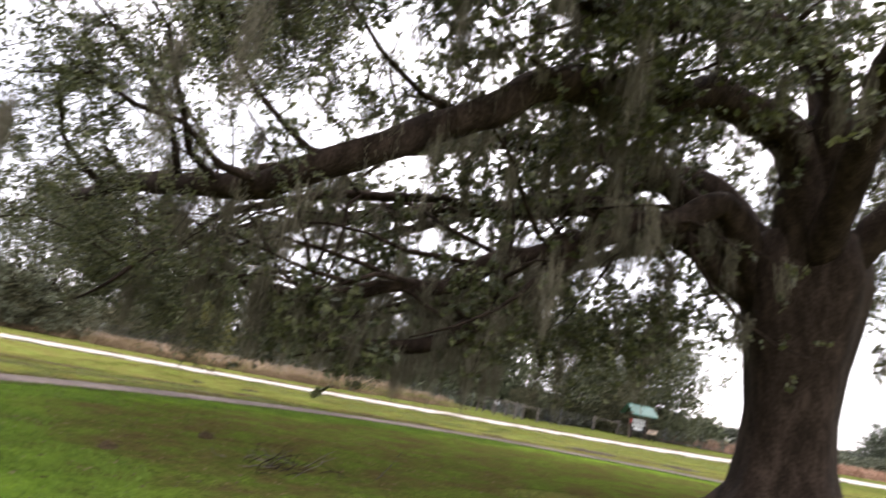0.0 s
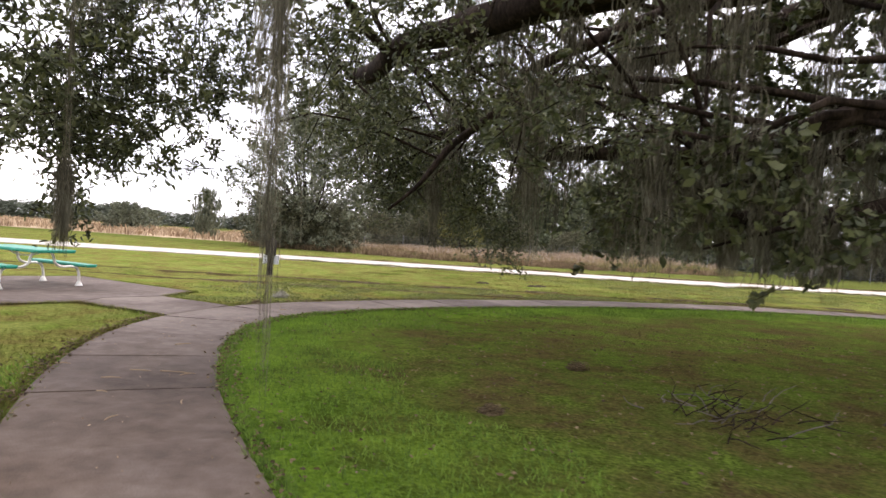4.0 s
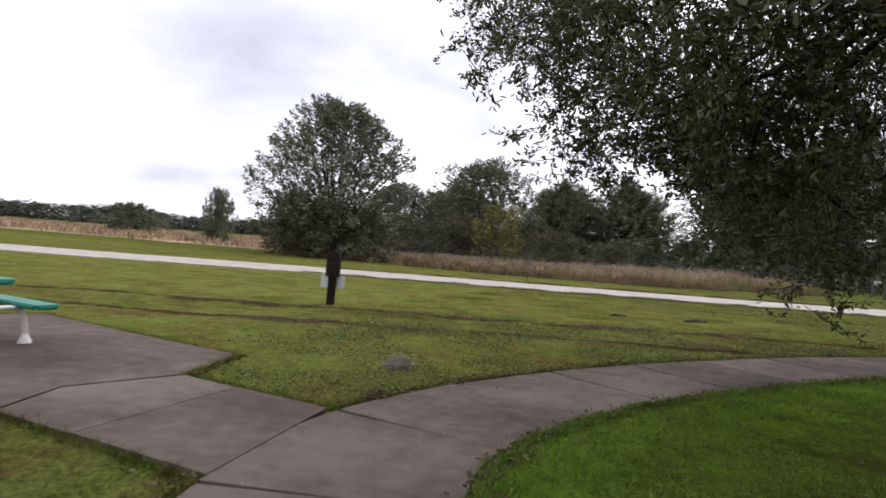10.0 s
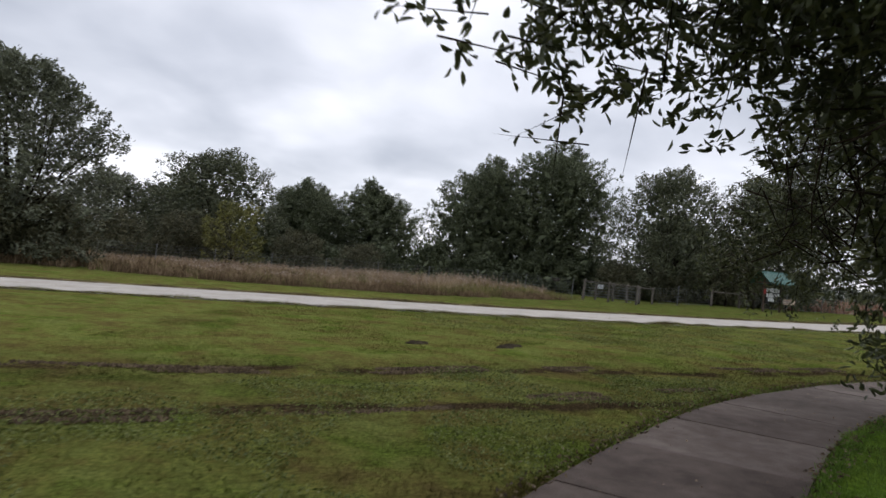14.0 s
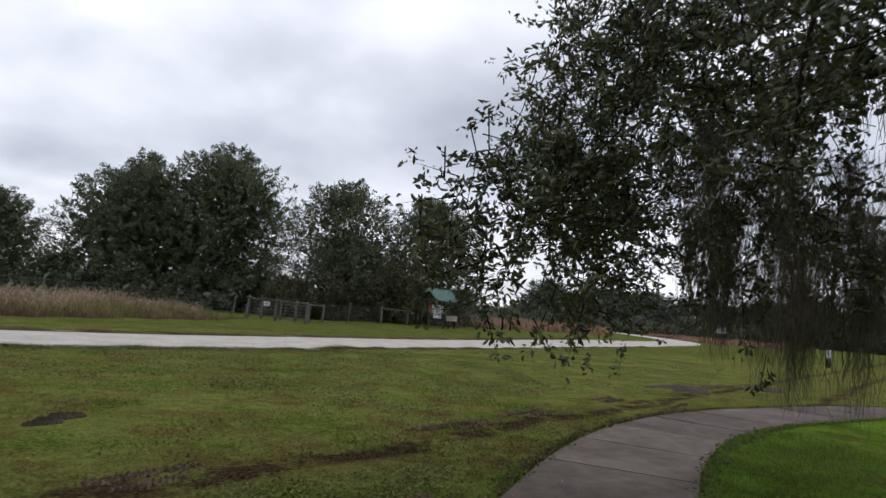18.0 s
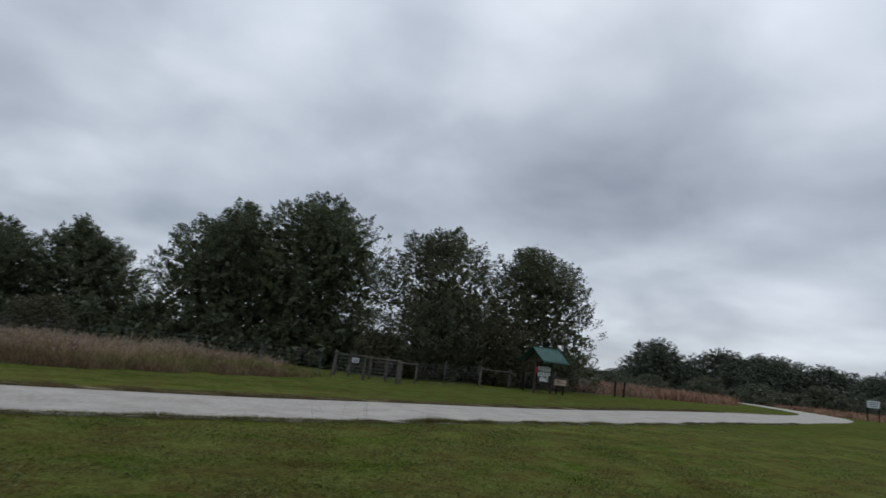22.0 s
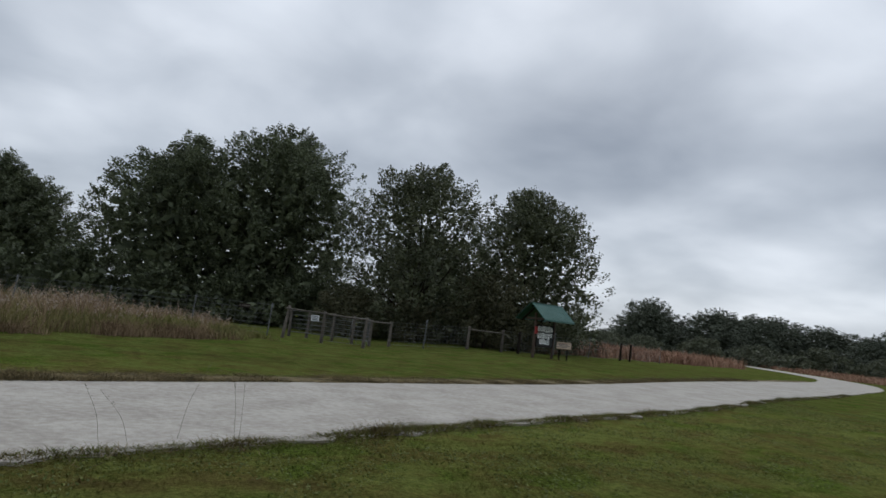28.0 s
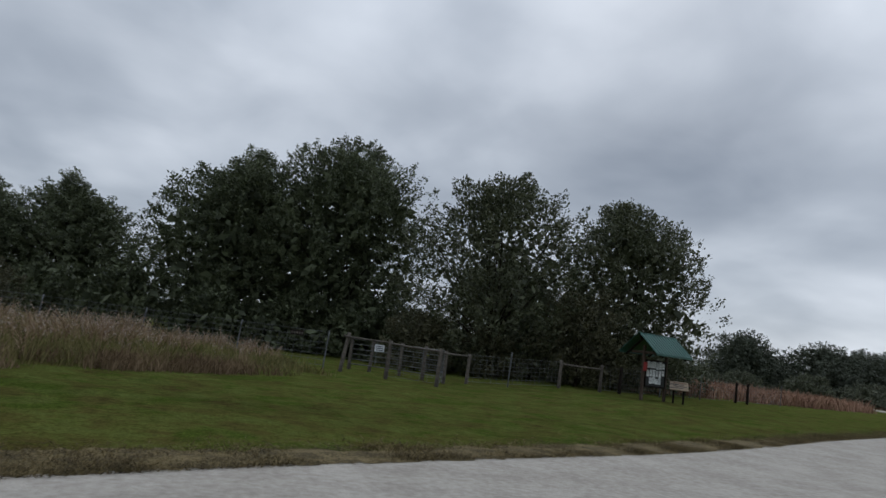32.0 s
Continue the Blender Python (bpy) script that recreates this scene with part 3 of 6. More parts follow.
# ---- the live oak over the footpath ----
OAK = Vector((6.9, 13.4, 0))
BOUGHS = [
    # line of each limb, with its thickness at both ends
    ([(6.7, 13.1, 4.4), (6.1, 12.3, 7.4), (4.3, 11.5, 7.7), (2.73, 10.79, 7.1), (1.05, 9.35, 6.35), (-0.53, 8.64, 5.15), (-2.7, 8.05, 3.65), (-5.07, 9.5, 3.65), (-6.6, 10.5, 3.5)], 0.5, 0.11),
    ([(6.5, 13.3, 4.2), (5.2, 12.9, 6.05), (4.0, 12.4, 5.45), (2.27, 11.76, 4.7), (1.4, 11.3, 3.7), (0.7, 10.9, 2.85), (-0.5, 10.6, 2.0), (-2.2, 10.6, 1.9)], 0.37, 0.1),
    ([(2.4, 11.8, 4.75), (0.76, 11.05, 3.8), (-0.28, 10.78, 3.15), (-1.02, 10.46, 2.95), (-2.6, 10.3, 2.5), (-4.6, 11.4, 2.6)], 0.23, 0.06),
    ([(6.9, 13.2, 5.5), (6.4, 11.6, 8.5), (4.0, 10.57, 8.9), (1.93, 9.7, 7.9), (-0.6, 7.6, 7.4), (-4.0, 5.6, 6.2), (-6.6, 5.6, 4.7), (-7.6, 6.6, 3.6)], 0.4, 0.03),
    ([(6.8, 13.6, 5.0), (5.2, 15.0, 7.4), (2.6, 16.6, 7.0), (-0.5, 18.0, 6.2), (-3.6, 19.2, 5.2), (-6.5, 19.3, 4.6)], 0.42, 0.03),
    ([(7.0, 13.8, 4.8), (6.0, 16.2, 6.6), (4.2, 19.0, 6.2), (1.5, 21.0, 5.0), (-1.8, 22.0, 4.0)], 0.36, 0.03),
    ([(6.6, 13.6, 4.6), (3.8, 14.0, 7.0), (0.6, 14.6, 7.4), (-3.2, 15.2, 6.6), (-6.8, 15.4, 5.4), (-9.2, 15.8, 4.7)], 0.4, 0.03),
    ([(7.2, 13.2, 5.0), (9.0, 11.6, 7.2), (11.5, 9.6, 7.6), (14.5, 7.0, 6.4)], 0.4, 0.03),
    ([(7.3, 13.8, 5.0), (9.8, 15.6, 7.0), (13.0, 18.0, 7.0), (16.5, 20.6, 5.4)], 0.4, 0.03),
    ([(6.9, 12.8, 5.0), (6.2, 9.6, 7.8), (4.8, 5.8, 7.6), (2.2, 2.4, 6.4), (-0.8, 1.0, 4.8)], 0.36, 0.03),
    ([(6.4, 13.5, 4.4), (3.5, 13.8, 5.9), (0.5, 14.2, 5.6), (-2.4, 14.3, 4.9), (-4.7, 14.1, 4.15), (-5.8, 13.4, 3.55), (-6.5, 12.9, 3.2)], 0.3, 0.06),
    ([(0.5, 14.2, 5.6), (-2.2, 12.4, 4.9), (-4.2, 11.4, 3.9), (-5.1, 10.8, 2.9), (-5.5, 10.25, 2.1), (-5.8, 10.0, 1.75)], 0.12, 0.015),
    ([(7.0, 13.4, 5.6), (7.2, 13.6, 9.0), (6.4, 14.4, 12.0)], 0.45, 0.12),
]


# drooping masses of foliage: place, half widths, lowest and highest leaf, sprays
LOBES_OVER_PATH = [
    (-8.3, 17.0, 1.5, 1.3, 3.3, 6.0, 120), (-9.9, 16.1, 0.9, 0.9, 3.8, 5.6, 50), (-6.0, 16.7, 0.5, 0.67, 1.04, 3.74, 90), (-5.6, 17.3, 1.27, 1.0, 1.94, 5.48, 200), (-7.5, 15.9, 0.7, 0.7, 2.0, 4.2, 130),
    (-8.0, 13.4, 0.7, 0.6, 2.09, 5.51, 192), (-8.6, 14.9, 0.8, 0.8, 2.15, 4.6, 208), (-7.1, 12.7, 0.8, 0.8, 1.44, 4.72, 272), (-9.29, 15.79, 0.8, 0.8, 3.19, 5.38, 80), (-3.4, 18.2, 1.7, 1.4, 1.4, 6.0, 198),
    (-3.41, 21.68, 0.75, 1.25, 1.42, 5.06, 171), (-2.4, 20.6, 1.3, 1.1, 1.4, 5.8, 252), (-4.5, 20.3, 0.35, 0.35, 1.51, 4.02, 40),
]
LOBES_ALONG_LAWN = [
    (-1.2, 21.6, 1.4, 1.1, 1.4, 6.0, 261), (1.0, 21.2, 1.8, 1.3, 1.6, 6.0, 200), (-5.2, 12.9, 1.3, 1.2, 1.0, 4.6, 207), (-6.3, 14.3, 1.2, 1.2, 1.6, 5.4, 216), (-3.3, 11.6, 1.4, 1.1, 1.1, 4.0, 54),
    (-2.2, 14.5, 2.2, 2.0, 1.6, 6.4, 144), (-4.2, 15.6, 1.5, 1.3, 1.5, 5.8, 144), (-7.48, 6.96, 0.36, 0.31, 1.68, 2.75, 70), (-7.3, 7.35, 0.6, 0.5, 2.0, 3.6, 170), (-7.29, 8.4, 0.21, 0.3, 2.23, 4.48, 80),
    (-6.2, 5.6, 0.9, 0.8, 2.2, 4.2, 70), (-5.9, 6.79, 0.5, 0.5, 1.98, 4.0, 49), (-5.2, 8.3, 1.0, 0.9, 2.8, 5.2, 62),
]
LOBES_BY_ROADSIDE = [
    (-2.2, 6.0, 1.5, 1.0, 3.8, 5.6, 70), (-6.5, 10.6, 1.1, 1.0, 2.4, 4.5, 54), (-4.2, 9.8, 1.3, 0.9, 2.3, 4.5, 36), (-4.6, 6.2, 0.8, 0.7, 2.9, 5.0, 49), (0.5, 13.0, 1.7, 1.1, 1.5, 4.2, 72),
    (0.5, 14.0, 2.2, 2.0, 1.8, 6.6, 99), (3.2, 16.5, 2.5, 2.2, 1.7, 7.0, 181), (3.6, 20.0, 2.4, 1.7, 1.5, 6.2, 200), (2.6, 13.0, 1.7, 1.3, 2.0, 5.2, 90), (-0.6, 10.6, 1.8, 1.2, 4.8, 7.4, 130),
    (-3.2, 8.2, 1.6, 1.2, 4.4, 6.8, 192), (1.6, 8.0, 2.0, 1.6, 6.4, 9.2, 382), (4.2, 10.0, 2.0, 1.6, 8.2, 10.6, 280),
]
LOBES_INNER = [
    (-2.8, 7.0, 1.6, 1.0, 5.2, 7.2, 336), (8.57, 18.62, 2.6, 2.98, 3.58, 7.62, 220), (12.86, 19.31, 2.68, 2.33, 4.37, 8.1, 150), (10.5, 15.5, 2.4, 2.03, 3.5, 8.28, 195), (12.5, 11.0, 2.6, 2.6, 3.0, 7.6, 120),
    (14.5, 15.0, 2.4, 2.4, 2.2, 6.8, 74), (6.0, 19.8, 2.19, 1.78, 2.16, 6.38, 160), (0.0, 12.0, 2.4, 1.8, 4.6, 8.2, 198), (3.2, 15.2, 2.8, 2.2, 4.8, 9.8, 480), (-3.0, 13.2, 2.4, 1.8, 4.2, 7.8, 117),
    (6.4, 17.6, 2.8, 2.2, 4.6, 10.6, 320), (10.0, 17.2, 2.6, 2.4, 4.6, 10.6, 220), (-5.0, 11.0, 1.7, 1.5, 3.9, 6.4, 63),
]
LOBES_HIGH = [
    (9.0, 21.6, 2.71, 1.8, 3.38, 9.6, 240), (2.2, 10.2, 2.0, 1.4, 5.6, 9.0, 382), (5.0, 14.8, 1.8, 1.5, 2.6, 6.4, 140), (-1.6, 12.7, 1.6, 1.2, 2.6, 5.0, 63), (8.59, 15.8, 1.81, 1.4, 3.57, 7.5, 180),
    (11.0, 13.2, 2.0, 2.0, 4.0, 9.5, 210), (-3.5, 8.6, 2.0, 1.5, 5.6, 8.0, 561), (-1.0, 7.2, 2.0, 1.4, 6.0, 8.6, 510), (-6.0, 10.0, 1.6, 1.4, 5.2, 7.6, 255), (9.0, 20.0, 2.8, 2.6, 5.6, 11.6, 240),
    (12.5, 18.0, 2.8, 2.6, 5.0, 11.6, 240), (14.5, 13.0, 2.6, 2.6, 5.0, 11.0, 240), (6.0, 14.5, 2.4, 2.2, 8.6, 13.0, 360),
]
LOBES_OUTER = [
    (8.5, 10.5, 2.2, 2.0, 7.5, 11.5, 408), (-7.01, 14.09, 0.7, 0.7, 1.88, 3.62, 26), (-4.5, 19.5, 0.6, 0.6, 1.8, 3.1, 22), (-6.5, 14.8, 0.6, 0.6, 1.4, 2.4, 24), (-2.3, 22.8, 1.3, 1.3, 1.3, 4.5, 110),
    (-4.2, 20.2, 0.9, 0.9, 2.0, 4.5, 60), (-2.7, 22.7, 0.9, 0.9, 1.7, 3.8, 60), (-8.2, 15.1, 0.9, 0.9, 2.0, 3.9, 54), (-2.7, 22.1, 0.9, 0.9, 1.6, 3.8, 60), (-5.3, 12.2, 1.0, 1.0, 1.5, 3.4, 57),
    (-3.2, 6.9, 1.3, 1.3, 2.4, 4.4, 22), (-6.01, 16.5, 0.5, 0.68, 1.17, 2.6, 60), (-8.5, 7.9, 0.5, 0.5, 2.1, 3.2, 40),
]
LOBES_LOW = [
    (-7.0, 15.9, 0.5, 0.5, 1.1, 2.6, 60), (-6.3, 16.1, 0.5, 0.5, 0.7, 2.37, 60), (-6.2, 16.5, 0.44, 0.4, 0.81, 2.68, 50), (-5.83, 17.01, 0.6, 0.63, 1.28, 4.57, 70), (-4.2, 7.9, 0.9, 0.9, 1.8, 4.0, 37),
    (-7.0, 9.0, 0.5, 0.5, 2.9, 4.0, 22), (-6.9, 6.0, 0.4, 0.4, 1.8, 2.7, 17), (-9.0, 13.8, 0.4, 0.4, 2.7, 3.4, 17), (-9.3, 13.5, 0.6, 0.6, 3.6, 5.0, 29), (-8.1, 6.5, 0.4, 0.4, 1.8, 2.5, 15),
    (-10.0, 15.0, 0.6, 0.6, 4.0, 5.7, 32),
]
LOBES_SPRIGS = [
    (9.5, 13.0, 2.0, 2.0, 6.5, 10.0, 220), (3.5, 12.8, 2.0, 1.5, 6.5, 9.5, 180), (1.0, 13.4, 1.8, 1.5, 5.0, 8.0, 140), (-3.5, 22.4, 0.4, 0.4, 2.0, 3.1, 19), (-10.3, 9.0, 0.3, 0.3, 2.0, 2.8, 15),
    (5.5, 11.5, 2.0, 1.5, 8.5, 11.5, 160), (-8.9, 7.0, 0.4, 0.4, 1.8, 2.8, 18), (-5.0, 7.7, 0.9, 0.9, 1.5, 3.5, 36), (-6.9, 9.1, 1.0, 1.0, 3.1, 5.2, 66), (-2.3, 22.4, 0.4, 0.4, 1.4, 2.1, 15),
    (-8.6, 6.8, 0.3, 0.3, 1.9, 2.6, 15), (4.3, 8.5, 1.5, 1.5, 5.6, 8.7, 141), (-7.5, 7.38, 0.22, 0.22, 1.1, 1.9, 26),
    (-7.3, 14.9, 0.5, 0.5, 1.8, 3.4, 110), (-6.9, 15.6, 0.6, 0.6, 1.4, 3.6, 120),
]
LOBES_AT_LAWN_EDGE = [
    (-5.14, 21.25, 0.1, 0.1, 2.15, 2.4, 3), (-4.95, 21.25, 0.18, 0.18, 2.0, 2.6, 6), (-5.02, 21.28, 0.1, 0.1, 1.7, 2.0, 3), (-4.8, 21.25, 0.22, 0.2, 1.7, 2.3, 10), (-4.97, 21.3, 0.1, 0.1, 1.55, 1.8, 2),
    (-4.78, 21.25, 0.18, 0.18, 1.45, 1.8, 5), (-4.66, 21.12, 0.1, 0.1, 1.3, 1.55, 2), (-4.55, 21.2, 0.3, 0.25, 1.8, 2.7, 18), (-4.42, 21.15, 0.3, 0.25, 1.5, 2.2, 12), (-4.2, 21.15, 0.35, 0.3, 1.7, 3.0, 54), (-3.9, 20.9, 0.5, 0.4, 2.2, 3.4, 63), (-3.5, 20.9, 0.7, 0.6, 2.9, 4.4, 90), (-2.6, 21.4, 0.9, 0.8, 3.2, 5.2, 90),
    (-4.05, 21.15, 0.35, 0.3, 1.4, 2.1, 14), (-4.8, 21.25, 0.15, 0.15, 2.4, 2.75, 3),
]
LOBES_BY_START = [
    (-3.6, 5.5, 0.9, 0.6, 3.4, 4.6, 81), (-4.7, 5.0, 0.7, 0.5, 3.6, 4.8, 54), (-3.7, 6.9, 0.9, 0.6, 3.0, 3.8, 36), (-3.4, 8.4, 0.9, 0.7, 1.8, 2.9, 27), (-2.5, 9.2, 0.9, 0.7, 1.4, 2.9, 36), (-1.4, 9.9, 1.0, 0.7, 1.3, 2.8, 63),
    (0.5, 10.7, 1.2, 0.8, 1.8, 3.6, 63), (2.2, 11.7, 1.2, 0.8, 2.4, 4.2, 72), (3.6, 12.0, 1.2, 0.7, 2.6, 4.6, 72), (-2.0, 7.9, 1.0, 0.7, 4.6, 6.0, 36), (0.2, 8.6, 1.2, 0.8, 5.8, 7.4, 54),
]
LOBES_OVER_BEND = [
    (-7.35, 6.1, 0.35, 0.3, 1.9, 2.7, 27), (-7.25, 6.5, 0.3, 0.3, 1.9, 2.8, 27), (-7.22, 6.95, 0.25, 0.25, 1.6, 2.3, 18), (-7.2, 7.08, 0.1, 0.1, 1.3, 1.8, 5), (-7.08, 7.4, 0.25, 0.25, 2.0, 2.6, 9), (-6.9, 5.7, 0.4, 0.4, 2.3, 3.2, 45),
    (-6.95, 7.9, 0.3, 0.3, 2.1, 2.9, 10), (-7.05, 8.15, 0.2, 0.2, 2.0, 2.4, 6), (-8.68, 8.4, 0.3, 0.3, 1.9, 2.5, 5),
]
LOBES = LOBES_AT_LAWN_EDGE + LOBES_OVER_BEND + LOBES_BY_START + LOBES_OVER_PATH + LOBES_ALONG_LAWN + LOBES_BY_ROADSIDE + LOBES_INNER + LOBES_HIGH + LOBES_OUTER + LOBES_LOW + LOBES_SPRIGS


def in_foliage(p, grow=1.3):
    """Whether a place lies in one of the masses of foliage, or high in the crown."""
    if p[2] > 5.6 or (math.hypot(p[0] - OAK.x, p[1] - OAK.y) < 8.5 and p[2] > 2.7):
        return True
    return any(((p[0] - x) / (rx * grow)) ** 2 + ((p[1] - y) / (ry * grow)) ** 2 + ((p[2] - (lo + hi) / 2) / ((hi - lo) / 2 * grow)) ** 2 < 1 for x, y, rx, ry, lo, hi, _ in LOBES)


def clear_of_walk(p, low=1.95, gap=0.48):
    """Keeps the walked line free: the footpath, then across the lawn to the road."""
    far = away(p[:, :2], WALKED)
    lawn = (p[:, 1] > 16.2) & (p[:, 1] < 20.5)
    shy = lawn & (((p[:, 2] < 3.4) & (far < 1.6) & (p[:, 2] > 1.9)) | ((p[:, 2] <= 1.9) & (far < 1.1)))
    return ((p[:, 2] > low) | (far > gap)) & ~shy & (p[:, 1] < np.minimum(22.9, np.maximum(20.0, 20.8 + 0.767 * (p[:, 0] + 6.03))))


WALKED = np.array([(0.6, -0.6), (0, 0), (-1.3, 1.8), (-3, 3.4), (-4.2, 4.45), (-6.6, 7.1), (-7.5, 8.0), (-8.9, 10.2), (-9.25, 11.9), (-8.9, 13.4), (-8.2, 15.2), (-6.9, 18.5), (-6.0, 20.7), (-3.8, 25.7), (-0.7, 34.7)])


def oak_tree():
    rng = np.random.default_rng(11)
    tree = tagged(new("live_oak"), "spreading live oak with drooping limbs and hanging grey moss", "tree")
    tree.location = OAK
    O = np.array(OAK)

    def put(name, v, f, mat, label="", smooth=True):
        ob = link_mesh(name, [Vector(p) - OAK for p in v], f, mat, tree, label, smooth)
        return ob

    # trunk with flaring roots
    rings, faces, sides = [], [], 28
    for z, r, flare in ((-0.15, 2.0, 0.55), (0.08, 1.6, 0.45), (0.3, 1.25, 0.32), (0.7, 1.0, 0.2), (1.3, 0.9, 0.12), (2.2, 0.86, 0.08), (3.2, 0.93, 0.1), (4.2, 1.12, 0.14), (5.0, 1.25, 0.2), (5.8, 1.1, 0.25)):
        for k in range(sides):
            t = 2 * math.pi * k / sides
            rr = r * (1 + flare * math.cos(5 * t + 0.7) * 0.6 + 0.1 * noise.noise(Vector((math.cos(t) * 2, math.sin(t) * 2, z * 0.9))))
            rings.append((OAK.x + rr * math.cos(t) + 0.03 * z, OAK.y + rr * math.sin(t), z))
    for i in range(9):
        for k in range(sides):
            faces.append((i * sides + k, i * sides + (k + 1) % sides, (i + 1) * sides + (k + 1) % sides, (i + 1) * sides + k))
    faces.append(tuple(range(9 * sides, 10 * sides)))
    put("trunk", rings, faces, BARK)

    lines = []
    for pts, r0, r1 in BOUGHS:
        line = smooth_line(pts, 7)
        line = [p + Vector((noise.noise(p * 0.8), noise.noise(p * 0.8 + Vector((9, 0, 0))), noise.noise(p * 0.8 + Vector((0, 9, 0))))) * 0.14 for p in line]
        k = len(line)
        rad = [r0 + (r1 - r0) * (i / (k - 1)) ** 0.8 for i in range(k)]
        v, f = tube_data(line, rad, 10, 0.3)
        put("limb", v, f, BARK)
        lines.append((np.array([tuple(p) for p in line]), rad))

    # secondary branches
    tips = []
    for pts, rad in lines:
        k = len(pts)
        for i in range(int(k * 0.22), k, 2):
            for _ in range(1 + i % 2):
                out = unit(pts[i] - O + rng.normal(size=3) * 6 * np.array([1, 1, 0.15]))
                ln = rng.uniform(1.6, 4.2)
                p = pts[i].copy()
                d = unit(out * np.array([1, 1, 0]) + np.array([0, 0, rng.uniform(-0.35, 0.5)]) + rng.normal(size=3) * 0.3)
                seq = [Vector(p)]
                for q in range(5):
                    d = unit(d + rng.normal(size=3) * 0.28 + np.array([0, 0, -0.09]))
                    p = p + d * ln / 5
                    seq.append(Vector(p))
                if p[2] < 1.5 or not in_foliage(p) or not clear_of_walk(np.array([tuple(q) for q in seq]), 2.3, 0.7).all():
                    continue
                r = min(rad[i] * 0.45, 0.06)
                v, f = tube_data(seq, np.linspace(r, 0.012, 6), 5, 0.2, False)
                put("branch", v, f, BARK)
                tips += [np.array(q) for q in seq[2:]]
    return tree, np.array(tips), rng


oak, oak_tips, oak_rng = oak_tree()


BOUGHLETS = []


def oak_crown():
    rng = oak_rng
    O = np.array(OAK)
    made = []
    for x, y, rx, ry, lo, hi, k in LOBES:
        lo = lo + 0.25 if lo < 2.0 else lo
        size = min(9, k)
        few = k // size
        u = unit(rng.normal(size=(few, 3))) * rng.uniform(0.15, 1.0, (few, 1)) ** 0.5
        u = np.repeat(u, size, 0)
        taper = 0.55 + 0.45 * (u[:, 2:] + 1) / 2
        q = np.column_stack([x + u[:, 0] * rx * taper[:, 0] * 1.1, y + u[:, 1] * ry * taper[:, 0] * 1.1, (lo + hi) / 2 + u[:, 2] * (hi - lo) / 2])
        heart = np.array([x, y, hi + 0.2])
        BOUGHLETS.extend((a, a + (heart - a) * min(1.0, 0.7 / np.linalg.norm(heart - a))) for a in q[::size])
        made.append(q + rng.normal(size=q.shape) * min(0.17, 0.5 * rx + 0.05) * np.array([1, 1, 1.3]))
    # the high dome of the crown
    n = 1500
    th = rng.uniform(0, 2 * np.pi, n)
    r = 14.5 * np.sqrt(rng.uniform(0.0, 1, n))
    z = 4.6 + 8.0 * np.sqrt(np.clip(1 - (r / 16.5) ** 2, 0.02, 1)) + rng.uniform(-1.4, 0.8, n)
    dome = np.stack([O[0] + r * np.cos(th), O[1] + r * np.sin(th), z], 1)
    lump = np.array([noise.noise(Vector(q) * 0.5) for q in dome])
    dome = dome[(lump > -0.05) & (np.hypot(dome[:, 0] + 7, dome[:, 1] - 8) > 4.5) & (dome[:, 2] > 4.4)]
    near_tips = oak_tips[rng.integers(0, len(oak_tips), 1100)] + rng.normal(size=(1100, 3)) * 0.3
    near_tips = near_tips[[in_foliage(q) for q in near_tips]]
    p = np.concatenate(made + [dome, near_tips])
    return p[clear_of_walk(p) & (p[:, 2] > 0.4)]


OAK_SPRAYS = oak_crown()


def spray_leaves(rng, p, per=26, reach=0.38):
    """Twigs with alternate leaves; returns leaf places and ways, and twig ends."""
    n = len(p)
    d = unit(rng.normal(size=(n, 3)) * np.array([1, 1, 0.5]) + np.array([0, 0, -0.45]))
    t = rng.uniform(0, 1, (n, per))
    bend = rng.normal(size=(n, 1, 3)) * 0.12
    place = p[:, None] + d[:, None] * (t[..., None] * reach) + bend * t[..., None] ** 2 + rng.normal(size=(n, per, 3)) * 0.026
    way = unit(d[:, None] * 0.7 + rng.normal(size=(n, per, 3)) * 0.75)
    return place.reshape(-1, 3), way.reshape(-1, 3), d, bend[:, 0]


